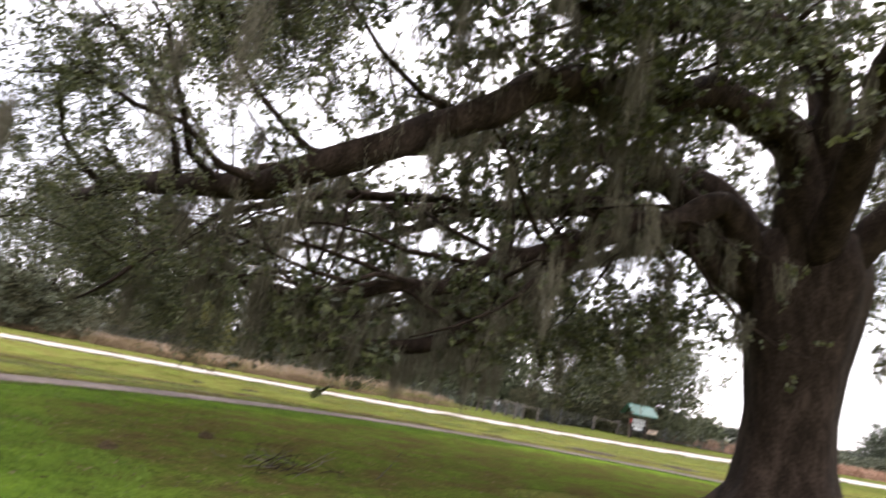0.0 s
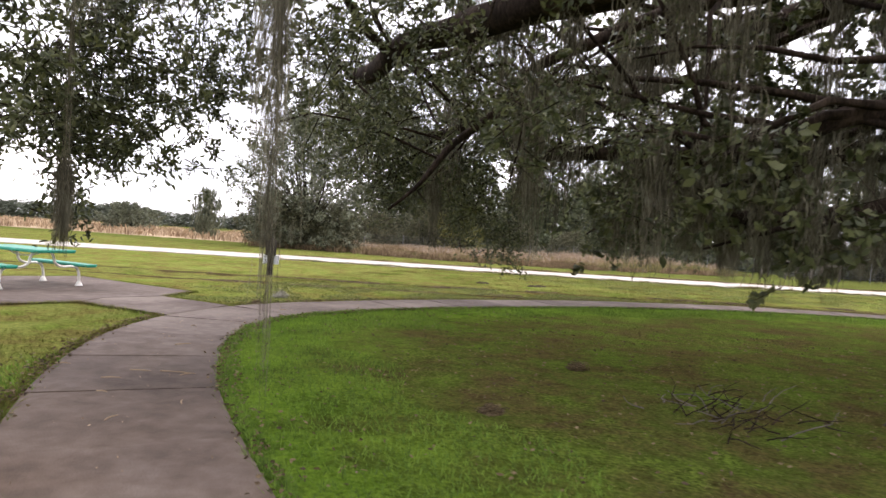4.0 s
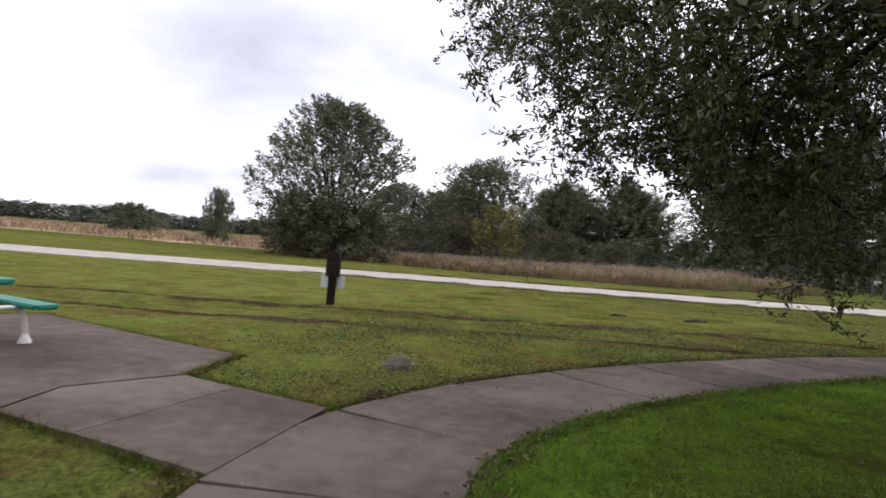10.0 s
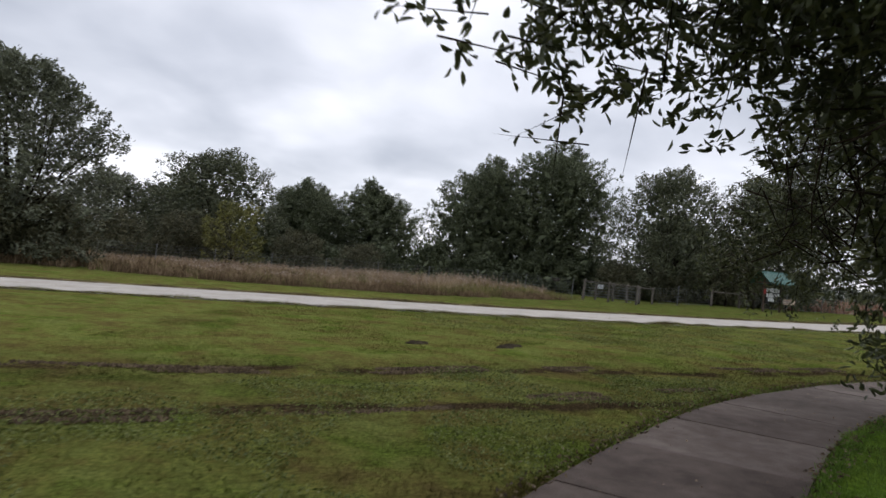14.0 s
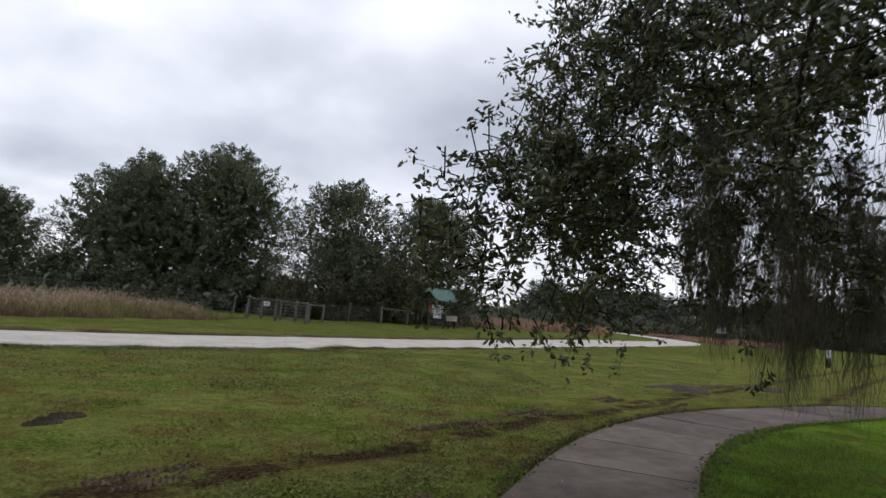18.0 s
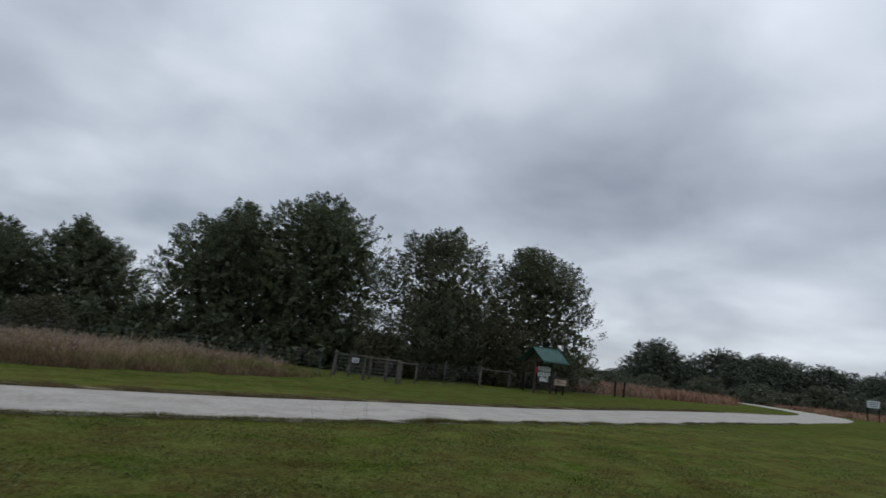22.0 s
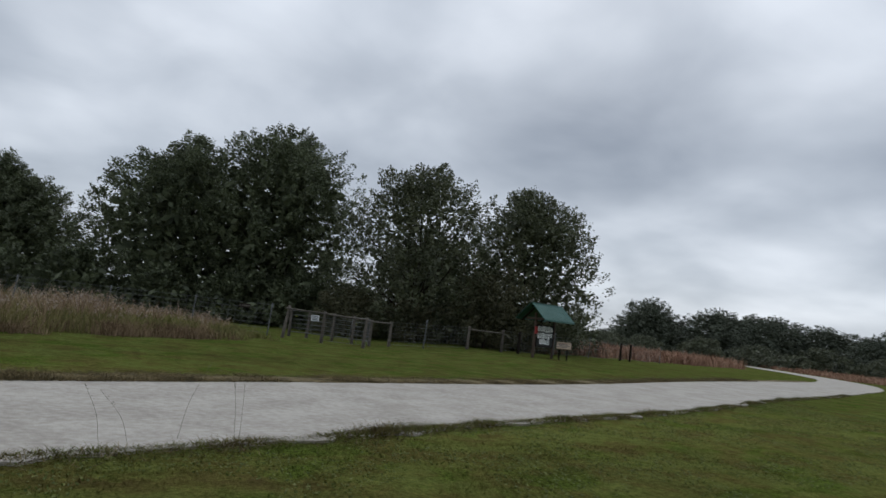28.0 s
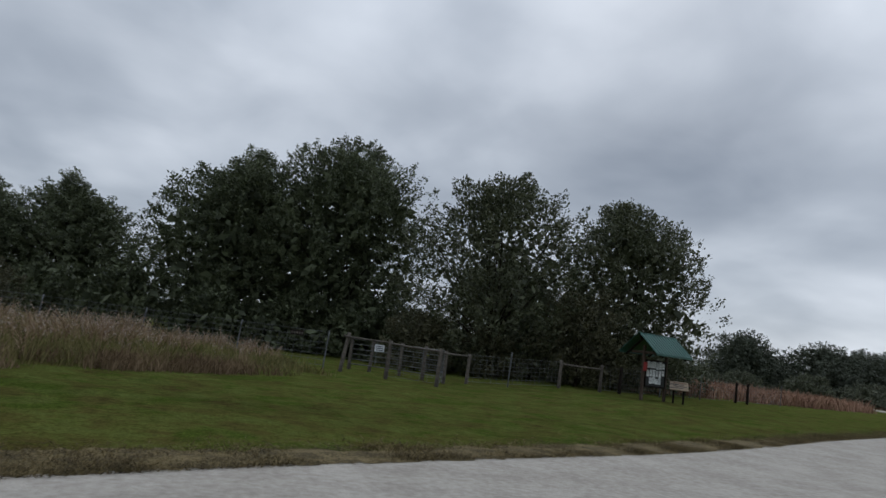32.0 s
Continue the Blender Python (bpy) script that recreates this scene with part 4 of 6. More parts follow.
def build_crown():
    rng = oak_rng
    p = OAK_SPRAYS
    place, way, d, bend = spray_leaves(rng, p)
    keep = clear_of_walk(place, 1.8, 0.4) & (place[:, 2] > 0.12) & ((place[:, 1] < 14.3) | (place[:, 1] > 19) | (place[:, 2] > 2.1) | (away(place[:, :2], WALKED) > 1.0))
    far = away(place[:, :2], WALKED) > 4.5
    near = keep & ~far
    far &= rng.random(len(far)) < 0.55
    quads_mesh("crown", leaves(rng, place[near], way[near], 0.067, 0.027) - np.array(OAK), LEAF_FACES, LEAF, oak, "small dark evergreen oak leaves")
    quads_mesh("crown", simple_leaves(rng, place[keep & far], 0.112) - np.array(OAK), [(0, 1, 2, 3)], LEAF, oak, "small dark evergreen oak leaves")
    # twigs: thin three-sided slivers
    a, b = p - d * 0.08, p + d * 0.42 + bend * 0.8
    ok = clear_of_walk(a, 1.8, 0.4) & clear_of_walk(b, 1.8, 0.4)
    a, b, d = a[ok], b[ok], d[ok]
    s = unit(np.cross(d, rng.normal(size=d.shape))) * 0.006
    w = np.cross(d, s)
    tw = quads_mesh("twig", np.stack([a + s, a - s * 0.5 + w * 0.8, a - s * 0.5 - w * 0.8, b], 1) - np.array(OAK), [(0, 1, 3), (1, 2, 3), (2, 0, 3)], BARK, oak)
    tagged(tw, kind="stuff")
    # thin boughs that carry each cluster of sprays
    b, a = (np.array(q) for q in zip(*BOUGHLETS))
    ok = clear_of_walk(a, 1.9, 0.5) & clear_of_walk(b, 1.9, 0.5)
    a, b = a[ok], b[ok]
    m = (a + b) / 2 + rng.normal(size=a.shape) * 0.09
    s = unit(np.cross(b - a, rng.normal(size=a.shape)))
    w = np.cross(unit(b - a), s)
    rings = [c + (s * math.cos(t) + w * math.sin(t)) * r for c, r in ((a, 0.007), (m, 0.005), (b, 0.0025)) for t in (0, 2.1, 4.2)]
    tw = quads_mesh("twig", np.stack(rings, 1) - np.array(OAK), [(3 * i + j, 3 * i + (j + 1) % 3, 3 * i + 3 + (j + 1) % 3, 3 * i + 3 + j) for i in range(2) for j in range(3)], BARK, oak)
    tagged(tw, kind="stuff")


build_crown()


def moss_strands(rng, anchors, lengths, per=46, spread=0.075, width=0.0062, segs=5, curl=0.03):
    """Hanging curly ribbons gathered in tufts that narrow downwards."""
    n = len(anchors)
    a = np.repeat(anchors, per, 0)
    ln = np.repeat(lengths, per) * rng.uniform(0.25, 1.0, n * per) ** 0.8
    t = np.linspace(0, 1, segs + 1)
    start = a + rng.normal(size=a.shape) * np.array([spread, spread, 0.08])
    drift = np.cumsum(rng.normal(size=(len(a), segs + 1, 2)) * curl, 1)
    pinch = np.repeat(anchors[:, :2], per, 0)[:, None] - start[:, None, :2]
    xy = start[:, None, :2] + drift + pinch * (0.6 * t[None, :, None])
    zz = start[:, None, 2] - ln[:, None] * t[None]
    mid = np.concatenate([xy, zz[..., None]], 2)
    ang = rng.uniform(0, np.pi, len(a))
    turn = ang[:, None] + rng.normal(size=(len(a), segs + 1)) * 0.5
    side = np.stack([np.cos(turn), np.sin(turn), 0 * turn], 2) * (width * np.linspace(1, 0.5, segs + 1))[None, :, None]
    return np.concatenate([mid - side, mid + side], 1), [(i, i + 1, segs + 2 + i, segs + 1 + i) for i in range(segs)]


def build_moss():
    rng = np.random.default_rng(21)
    limb_pts = oak_tips[rng.integers(0, len(oak_tips), 620)]
    pts = np.concatenate([limb_pts, OAK_SPRAYS[rng.integers(0, len(OAK_SPRAYS), 440)]])
    pts = pts[(pts[:, 2] > 1.7) & np.array([in_foliage(q, 1.05) for q in pts])]
    along = [p for line, _, _ in BOUGHS[:4] for p in smooth_line(line, 6)[9:]]
    pts = np.concatenate([pts, np.array([tuple(p) for p in along]) + rng.normal(size=(len(along), 3)) * 0.1])
    pts = pts[clear_of_walk(pts, 6.0, 2.9) & ((pts[:, 0] > -8.6) | (pts[:, 1] < 9))]
    ln = np.clip(rng.gamma(3.0, 0.22, len(pts)) + 0.2, 0.2, np.maximum(pts[:, 2] - 1.2, 0.25))
    v, f = moss_strands(rng, pts, ln)
    tagged(quads_mesh("moss", v - np.array(OAK), f, MOSS, oak, "grey-green hanging moss"), kind="stuff")
    # the long wisp beside the footpath and the dark clump over it
    for at, length, per, spread in (((-3.92, 5.0, 3.1), 2.25, 90, 0.025), ((-3.92, 5.0, 3.0), 1.45, 130, 0.045), ((-6.46, 6.25, 1.76), 0.46, 620, 0.022), ((-6.46, 6.25, 2.9), 1.3, 40, 0.012), ((-5.3, 5.9, 3.3), 0.7, 220, 0.06), ((-5.9, 5.9, 3.2), 0.6, 220, 0.06), ((-4.9, 5.5, 3.4), 0.8, 220, 0.07), ((-8.36, 11.88, 1.5), 0.17, 60, 0.02), ((-3.0, 5.6, 4.2), 1.3, 160, 0.07), ((-2.2, 5.2, 4.4), 1.2, 160, 0.07), ((-7.45, 8.5, 2.1), 0.2, 36, 0.03),
                                        *(((rng.uniform(-3.4, 1.8), rng.uniform(19.7, 21.6), rng.uniform(1.9, 3.3)), rng.uniform(0.6, 1.3), 220, 0.08) for _ in range(34))):
        v, f = moss_strands(rng, np.array([at]), np.array([length]), per, spread, 0.0019, 9, 0.35 * spread)
        quads_mesh("moss", v - np.array(OAK), f, MOSS, oak, "long grey-green wisp of moss")


build_moss()


# ---- background trees ----
def crown_width(h):
    """Share of the full radius at a height from 0 to 1: broad skirts, rounded top."""
    return (0.82 + 0.18 * smoothstep(0, 0.3, h)) * (1 - np.clip((h - 0.25) / 0.76, 0, 1) ** 2.6) ** 0.55


def tree_proto(name, label, seed, height, radius, low, clumps, per, size, mat, trunk_r=0.25, clump_r=1.0, spiky=0.5, limbs=12, core=0):
    """A broad tree: tapered trunk, limbs, and a crown of leafy shoots that point up and out, with gaps between them."""
    rng = np.random.default_rng(seed)
    root = tagged(new(name), label, "tree")

    def add(kind, line, rad, sides):
        v, f = tube_data(line, rad, sides, 0.15, False)
        link_mesh(kind, v, f, BARK, root, "", True)
    fork = max(low, 0.3) + (height - low) * 0.12
    add("trunk", [Vector((0, 0, -0.2)), Vector((0.05, 0, fork * 0.5)), Vector((0, 0.05, fork))], [trunk_r * 1.3, trunk_r, trunk_r * 0.85], 9)

    def in_crown(k, shell):
        """Places in the uneven crown; shell near 1 keeps to its skin."""
        h, th = rng.uniform(0.0, 1.0, k) ** 0.85, rng.uniform(0, 2 * np.pi, k)
        lump = np.array([noise.noise(Vector((math.cos(t) * 1.5, math.sin(t) * 1.5, q * 3.2 + seed * 2.7))) + 0.5 * noise.noise(Vector((math.cos(t) * 3.4, math.sin(t) * 3.4, q * 7 + seed))) for t, q in zip(th, h)])
        rho = radius * crown_width(h) * (1 + 0.3 * lump) * shell
        top = np.array([noise.noise(Vector((math.cos(t) * r * 0.3, math.sin(t) * r * 0.3, seed))) for t, r in zip(th, rho)])
        return np.stack([rho * np.cos(th), rho * np.sin(th), low + (height - low) * h * (1 + 0.16 * top)], 1)
    c = in_crown(clumps, rng.uniform(0.06, 1, clumps) ** 0.36)
    mid = low + (height - low) * 0.4
    for k in range(0, clumps, max(1, clumps // limbs))[:limbs]:
        tip = Vector(c[k])
        base = Vector((0, 0, fork * rng.uniform(0.7, 1.0)))
        bend = base.lerp(tip, 0.5) + Vector(rng.normal(size=3)) * 0.3 + Vector((0, 0, 0.08 * radius))
        line = smooth_line([base, bend, tip], 3)
        add("limb", line, np.linspace(trunk_r * 0.2, 0.012, len(line)), 4)
    out = unit(c * np.array([1, 1, 0]))
    lift = 0.1 + spiky + 0.7 * np.clip((c[:, 2:] - mid) / (height - mid), -0.4, 1)
    way = unit(out + np.array([0, 0, 1]) * lift + rng.normal(size=c.shape) * 0.3)
    n = clumps * per
    cc, ww = np.repeat(c, per, 0), np.repeat(way, per, 0)
    t = rng.uniform(0, 1, (n, 1))
    reach = np.repeat(rng.uniform(0.7, 1.45, (clumps, 1)), per, 0) * clump_r * 1.25
    p = cc + ww * (t - 0.45) * reach + rng.normal(size=(n, 3)) * clump_r * (0.34 - 0.24 * t)
    a = unit(ww + rng.normal(size=(n, 3)) * 0.75)
    b = unit(np.cross(a, out[np.repeat(np.arange(clumps), per)] * 0.5 + np.array([0, 0, 1.0]) + rng.normal(size=(n, 3)) * 0.55))
    s = (size * rng.uniform(0.6, 1.3, n))[:, None]
    v = np.stack([p - a * s * 0.6, p + b * s * 0.32, p + a * s * 0.6, p - b * s * 0.32], 1)
    if core:
        # the shaded heart of the crown: large dense tufts well inside its skin
        k = clumps * 5
        v = np.concatenate([v, simple_leaves(rng, in_crown(k, rng.uniform(0.1, 0.8, k)) * np.array([1, 1, 0.93]), np.full(k, core))])
    v[..., 2] = np.maximum(v[..., 2], 0.05)
    quads_mesh("crown", v, [(0, 1, 2, 3)], mat, root)
    return root


lone = tree_proto("lone_tree", "round grey-green tree standing alone by the field", 31, 10.2, 5.5, 0.4, 900, 40, 0.17, PALE_LEAF, 0.36, 0.62, 0.3, 44, 0.24)
lone.location = (-30.4, 47.4, 0)
broad = tree_proto("broad_oak", "broad dark evergreen oak behind the wire fence", 32, 13.3, 6.7, -0.3, 950, 52, 0.18, FAR_LEAF, 0.4, 0.8, 0.3, 12, 0.7)
broad.location = (-1.6, 84.0, 0)
twin = tree_proto("broad_oak", "broad dark evergreen oak with an uneven tall crown", 42, 15.0, 6.9, -0.3, 950, 52, 0.18, FAR_LEAF, 0.4, 0.8, 0.4, 12, 0.7)
twin.location = (6.0, 81.3, 0)
pale = tree_proto("pale_tree", "tall lighter green tree with gaps behind the fence", 33, 12.0, 6.0, 0.2, 640, 48, 0.17, OLIVE_TREE, 0.3, 0.75, 0.5, 24, 0.4)
pale.location = (13.8, 71.0, 0)
spired = tree_proto("olive_tree", "olive-green tree with upright shoots at the end of the tree row", 43, 11.5, 5.5, 0.0, 700, 52, 0.16, OLIVE_TREE, 0.3, 0.85, 0.9, 16, 0.5)
spired.location = (23.2, 71.6, 0.2)
wood = tree_proto("woodland_tree", "dark tree in the far woods", 35, 11.0, 7.4, -0.5, 200, 10, 0.5, HAZED_WOOD_LEAF, 0.35, 1.1, 0.2, 1, 1.0)
wood.location = (-60.0, 215.0, 0)
edge = tree_proto("woodland_tree", "dark rounded tree at the edge of the woods", 45, 11.2, 7.4, -0.5, 420, 26, 0.3, HAZED_WOOD_LEAF, 0.35, 1.0, 0.15, 1, 0.75)
edge.location = (95.0, 140.0, 0)
bush = tree_proto("round_bush", "low rounded green bush in the field", 34, 3.6, 4.2, 0.0, 130, 50, 0.24, PALE_LEAF, 0.12, 0.6, 0.4, 6, 0.5)
bush.location = (-75.0, 73.0, 0)
YELLOW_LEAF = material("yellowing_foliage", ((0.07, 0.075, 0.02), (0.13, 0.13, 0.035), (0.2, 0.19, 0.06)), 0.5, 0.6, 0.0, island=0.5, trans=0.25)
OLIVE_LEAF = material("olive_brown_foliage", ((0.042, 0.042, 0.022), (0.075, 0.074, 0.038), (0.115, 0.11, 0.06)), 0.5, 0.7, 0.0, island=0.5, trans=0.2)
small = tree_proto("yellow_tree", "small yellowing tree at the edge of the wood", 36, 5.4, 2.7, 0.2, 110, 44, 0.2, YELLOW_LEAF, 0.1, 0.6, 0.6)
small.location = (-24.4, 67.5, 0)
scrub = tree_proto("olive_shrub", "olive-brown feathery shrub by the fence", 37, 5.1, 2.9, 0.1, 170, 50, 0.15, OLIVE_LEAF, 0.1, 0.7, 0.9, 12, 0.3)
scrub.location = (17.8, 67.6, 0.2)


def place_tree(src, x, y, turn, s, sz=None):
    return copy_thing(src, pose(x, y, float(ground_z(x, y)), 0, 0, turn) @ Matrix.Diagonal((s, s, sz or s, 1)))


def relabel(ob, label):
    return tagged(ob, label)


place_tree(broad, 19.6, 83.0, 200, 0.75, 0.66)
place_tree(broad, -14.4, 95.0, 150, 0.95, 0.82)
place_tree(twin, -22.6, 97.0, 30, 0.85, 0.7)
place_tree(broad, -23.5, 91.0, 310, 0.7, 0.76)
place_tree(pale, -30.0, 80.0, 10, 1.25, 0.95)
place_tree(broad, -37.0, 92.0, 250, 1.0, 0.7)
place_tree(pale, -42.0, 84.0, 77, 1.2, 0.72)
for k, (x, y, w, h) in enumerate(((-30.0, 71.0, 1.0, 0.9), (-35.0, 69.0, 1.1, 0.8), (-27.4, 73.0, 1.0, 0.8), (-19.5, 70.5, 0.9, 0.7), (-14.5, 76.0, 0.9, 0.6), (9.0, 69.5, 0.8, 0.6), (13.0, 68.5, 0.7, 0.5), (21.0, 69.0, 0.8, 0.6))):
    place_tree(scrub, x, y, 50 + 77 * k, w, h)
under = tree_proto("understorey_shrub", "dark evergreen shrub beneath the trees", 38, 3.8, 3.2, -0.8, 80, 44, 0.25, FAR_LEAF, 0.1, 0.8, 0.5, 4, 0.6)
under.location = (-7.5, 79.0, 0)
for k, (x, y) in enumerate(((-2.0, 77.5), (2.8, 77.0), (7.5, 76.0), (11.0, 74.5), (17.5, 73.0), (22.5, 74.5), (26.0, 75.0), (30.0, 76.5), (-13.0, 84.0), (-19.0, 86.0), (-25.0, 82.0), (-31.0, 78.0), (-37.0, 76.0), (-43.0, 76.0))):
    place_tree(under, x, y, 67 * k, 0.9 + 0.08 * (k % 4), 0.8 + 0.1 * (k % 3))
for k, (x, y, w, h) in enumerate(((-33.6, 46.9, 0.8, 0.9), (-30.6, 45.9, 0.85, 0.85), (-27.6, 47.0, 0.7, 0.7), (-34.5, 49.5, 0.8, 0.6))):
    relabel(place_tree(scrub, x, y, 31 + 95 * k, w, h), "olive-brown shrub at the foot of the lone tree")
place_tree(bush, -52.3, 61.8, 40, 0.4, 1.4)
place_tree(bush, -42.0, 62.0, 80, 0.8, 0.9)


def far_woods():
    rng = np.random.default_rng(41)
    seen = [(az, 1.7) for az in np.arange(-76, 86, 1.75)] + [(az, 4.0) for az in np.arange(90, 280, 7.0)]
    for az, jitter in seen:
        right = -180 < az < -36
        d = rng.uniform(152, 185) if right else rng.uniform(225, 265)
        a = radians(az + rng.uniform(-0.5, 0.5) * jitter)
        s = rng.uniform(0.72, 1.1) * ((0.7 if az > -42 else 0.92) if right else 0.68)
        ob = place_tree(edge if right else wood, -d * math.sin(a), d * math.cos(a) + 20, rng.uniform(0, 360), s * ((1.9 if az > -42 else 1.4) if right else 2.7), s * (1 if right else 0.85))
        ob["group"] = "far woods"


far_woods()
for k, (x, y, w, h) in enumerate(((92.0, 122.0, 1.0, 1.1), (101.0, 118.0, 1.2, 1.0), (84.0, 128.0, 0.9, 0.9), (112.0, 112.0, 1.3, 1.2), (98.0, 108.0, 1.0, 0.7), (118.0, 104.0, 1.2, 1.0), (76.0, 130.0, 1.1, 0.9))):
    relabel(place_tree(bush, x, y, 40 + 83 * k, w, h), "low rounded green bush before the far woods")


# ---- tall dry field grass ----
def field_grass(name, label, area, tufts, mat, hmin, hmax, seed, width=0.012, fade=False, blades=14, spread=0.1, seedheads=0):
    """Tufts of arching stems that fan from one root; some carry fluffy seed heads."""
    rng = np.random.default_rng(seed)
    lo, hi = np.min(area, 0), np.max(area, 0)
    p = rng.uniform(lo, hi, (tufts * 5, 2))
    p = p[inside(p, area)]
    lump = np.array([noise.noise(Vector((q[0] * 0.33, q[1] * 0.33, seed))) + 0.6 * noise.noise(Vector((q[0] * 1.1, q[1] * 1.1, seed + 5))) for q in p])
    ok = lump > -0.12
    p, lump = p[ok][:tufts], lump[ok][:tufts]
    tall = rng.uniform(hmin, hmax, len(p)) * (0.8 + 0.55 * lump)
    if fade:
        tall *= np.interp(p[:, 0], (-30.0, -16.0, -9.0, -5.0, 2.0), (0.55, 0.66, 0.85, 1.0, 0.5))
    n = len(p) * blades
    root, h = np.repeat(p, blades, 0), np.repeat(tall, blades) * rng.uniform(0.55, 1.05, n)
    root = root + rng.normal(size=root.shape) * spread
    ang = rng.uniform(0, 2 * np.pi, n)
    side = np.stack([np.cos(ang), np.sin(ang)], 1)
    lean = np.repeat(rng.normal(size=(len(p), 2)) * 0.16, blades, 0) + rng.normal(size=(n, 2)) * 0.34
    base = np.column_stack([root, ground_z(root[:, 0], root[:, 1]) - 0.02])
    w = width * rng.uniform(0.5, 1.4, n)[:, None]

    def middle(t):
        return base + np.column_stack([lean * (t * t) * h[:, None], t * h * (1 - 0.25 * t * np.hypot(*lean.T))])

    def at(t, ww):
        o = np.column_stack([side * w * ww, np.zeros(n)])
        return middle(t) - o, middle(t) + o
    rows = [at(0, 0.8), at(0.6, 1.2), at(1.0, 0.3)]
    v = np.stack([q for r in rows for q in r], 1)
    ob = quads_mesh(name, v, [(2 * i, 2 * i + 1, 2 * i + 3, 2 * i + 2) for i in range(2)], mat)
    tagged(ob, label, "tall grass", kind="stuff")
    if seedheads:
        ok = np.repeat(lump > 0.02, blades) & (rng.random(n) < 0.32) & (h > hmin * 0.8)
        t = 1 - rng.uniform(0, 0.22, (ok.sum(), seedheads))
        b, le, hh = base[ok][:, None], lean[ok][:, None], h[ok][:, None]
        bow = 1 - 0.25 * t * np.hypot(lean[ok][:, 0], lean[ok][:, 1])[:, None]
        q = b + np.concatenate([le * (t * t * hh)[..., None], (t * hh * bow)[..., None]], 2) + rng.normal(size=(*t.shape, 3)) * 0.022
        ob = quads_mesh("seed_heads", simple_leaves(rng, q.reshape(-1, 3), 0.055), [(0, 1, 2, 3)], PLUME)
        tagged(ob, "pale fluffy seed heads on the tall dry grass", "tall grass", kind="stuff")


PLUME = material("pale_seed_head", ((0.2, 0.15, 0.11), (0.33, 0.26, 0.205), (0.47, 0.4, 0.335)), 0.5, 0.95, 0.0, island=0.5, trans=0.3)
BROWN_GRASS = material("brown_matted_grass", ((0.09, 0.06, 0.032), (0.165, 0.115, 0.065), (0.26, 0.19, 0.115)), 0.5, 0.95, 0.0, island=0.5, trans=0.2)
FIELD = [(-34, 52), (-24, 46), (-17, 44), (-8.5, 46.8), (-4, 51), (2.3, 57), (1.0, 66), (-14, 76), (-34, 72)]
field_grass("tall_grass", "tall pinkish-brown dry grass along the field edge", [(-34, 53), (-24, 47.2), (-17, 45.4), (-9, 48), (-4.6, 52), (1.6, 57.8), (1.0, 66), (-14, 76), (-34, 72)], 1900, STRAW, 0.7, 1.65, 51, 0.011, True, 13, 0.09, 10)
field_grass("tall_grass", "green weeds among the dry grass at the field edge", FIELD, 4600, UNDERGROWTH, 0.35, 1.15, 54, 0.0085, True, 12, 0.16)
field_grass("tall_grass", "low brown matted grass at the field's front edge", [(-24, 45.6), (-17, 43.6), (-8.4, 46.4), (-3.8, 50.6), (2.6, 56.8), (1.6, 58.6), (-5, 53.4), (-10, 49.6), (-24, 49)], 4000, BROWN_GRASS, 0.18, 0.6, 56, 0.009, False, 11, 0.18)
field_grass("tall_grass", "yellow-green weeds beside the wire fence", [(-6, 53), (-2.5, 53.4), (2.3, 57.6), (1.8, 61), (-4, 60)], 420, YELLOW_LEAF, 0.5, 1.0, 57, 0.012, True, 12, 0.14)
field_grass("tall_grass", "reddish-brown seed grass beyond the shelter", [(22, 69), (60, 84), (86, 112), (60, 124), (30, 84)], 1900, RED_STRAW, 0.9, 1.5, 52, 0.035, False, 12, 0.3)
field_grass("tall_grass", "brown and green rough grass beyond the road's bend", [(70, 78), (82, 92), (100, 116), (125, 110), (110, 84), (84, 72)], 1200, RED_STRAW, 0.5, 1.0, 60, 0.04, False, 10, 0.4)
field_grass("tall_grass", "open field of straw-coloured grass", [(-190, 9), (-150, 23), (-95, 42), (-60, 50), (-34, 53), (-34, 72), (-60, 110), (-190, 100)], 4200, STRAW, 0.5, 1.0, 53, 0.05, False, 10, 0.6)
field_grass("tall_grass", "brown weeds below the wood's edge", [(-34, 44.5), (-24, 44.6), (-17, 43.6), (-14, 45), (-18, 62), (-34, 64)], 1700, BROWN_GRASS, 0.35, 0.8, 58, 0.02, False, 10, 0.16)


def open_field():
    """Thin straw-coloured ground of the open field beyond the road."""
    rng = np.random.default_rng(59)
    front = densify([(-230, -5), (-150, 22), (-95, 41), (-60, 49), (-44, 51.5), (-33, 52.5), (-20, 56)], 12)
    rows = []
    for t in (0.0, 0.02, 0.1, 0.3, 1.0):
        back = front + np.array([-20.0, 75.0]) * t
        rows.append(np.column_stack([back + rng.normal(size=back.shape) * 0.25, np.full(len(back), -0.02 if t == 0 else 0.03)]))
    k = len(front)
    f = [(r * k + i, r * k + i + 1, (r + 1) * k + i + 1, (r + 1) * k + i) for r in range(4) for i in range(k - 1)]
    ob = link_mesh("field", np.concatenate(rows), f, FIELD_STRAW, None, "", True)
    tagged(ob, "open field of pinkish straw-coloured grass", "field", kind="structure")


FIELD_STRAW = material("field_straw", ((0.14, 0.1, 0.05), (0.25, 0.175, 0.1), (0.36, 0.265, 0.165)), 0.12, 0.95, 0.9, 3, fine=0.9)
open_field()


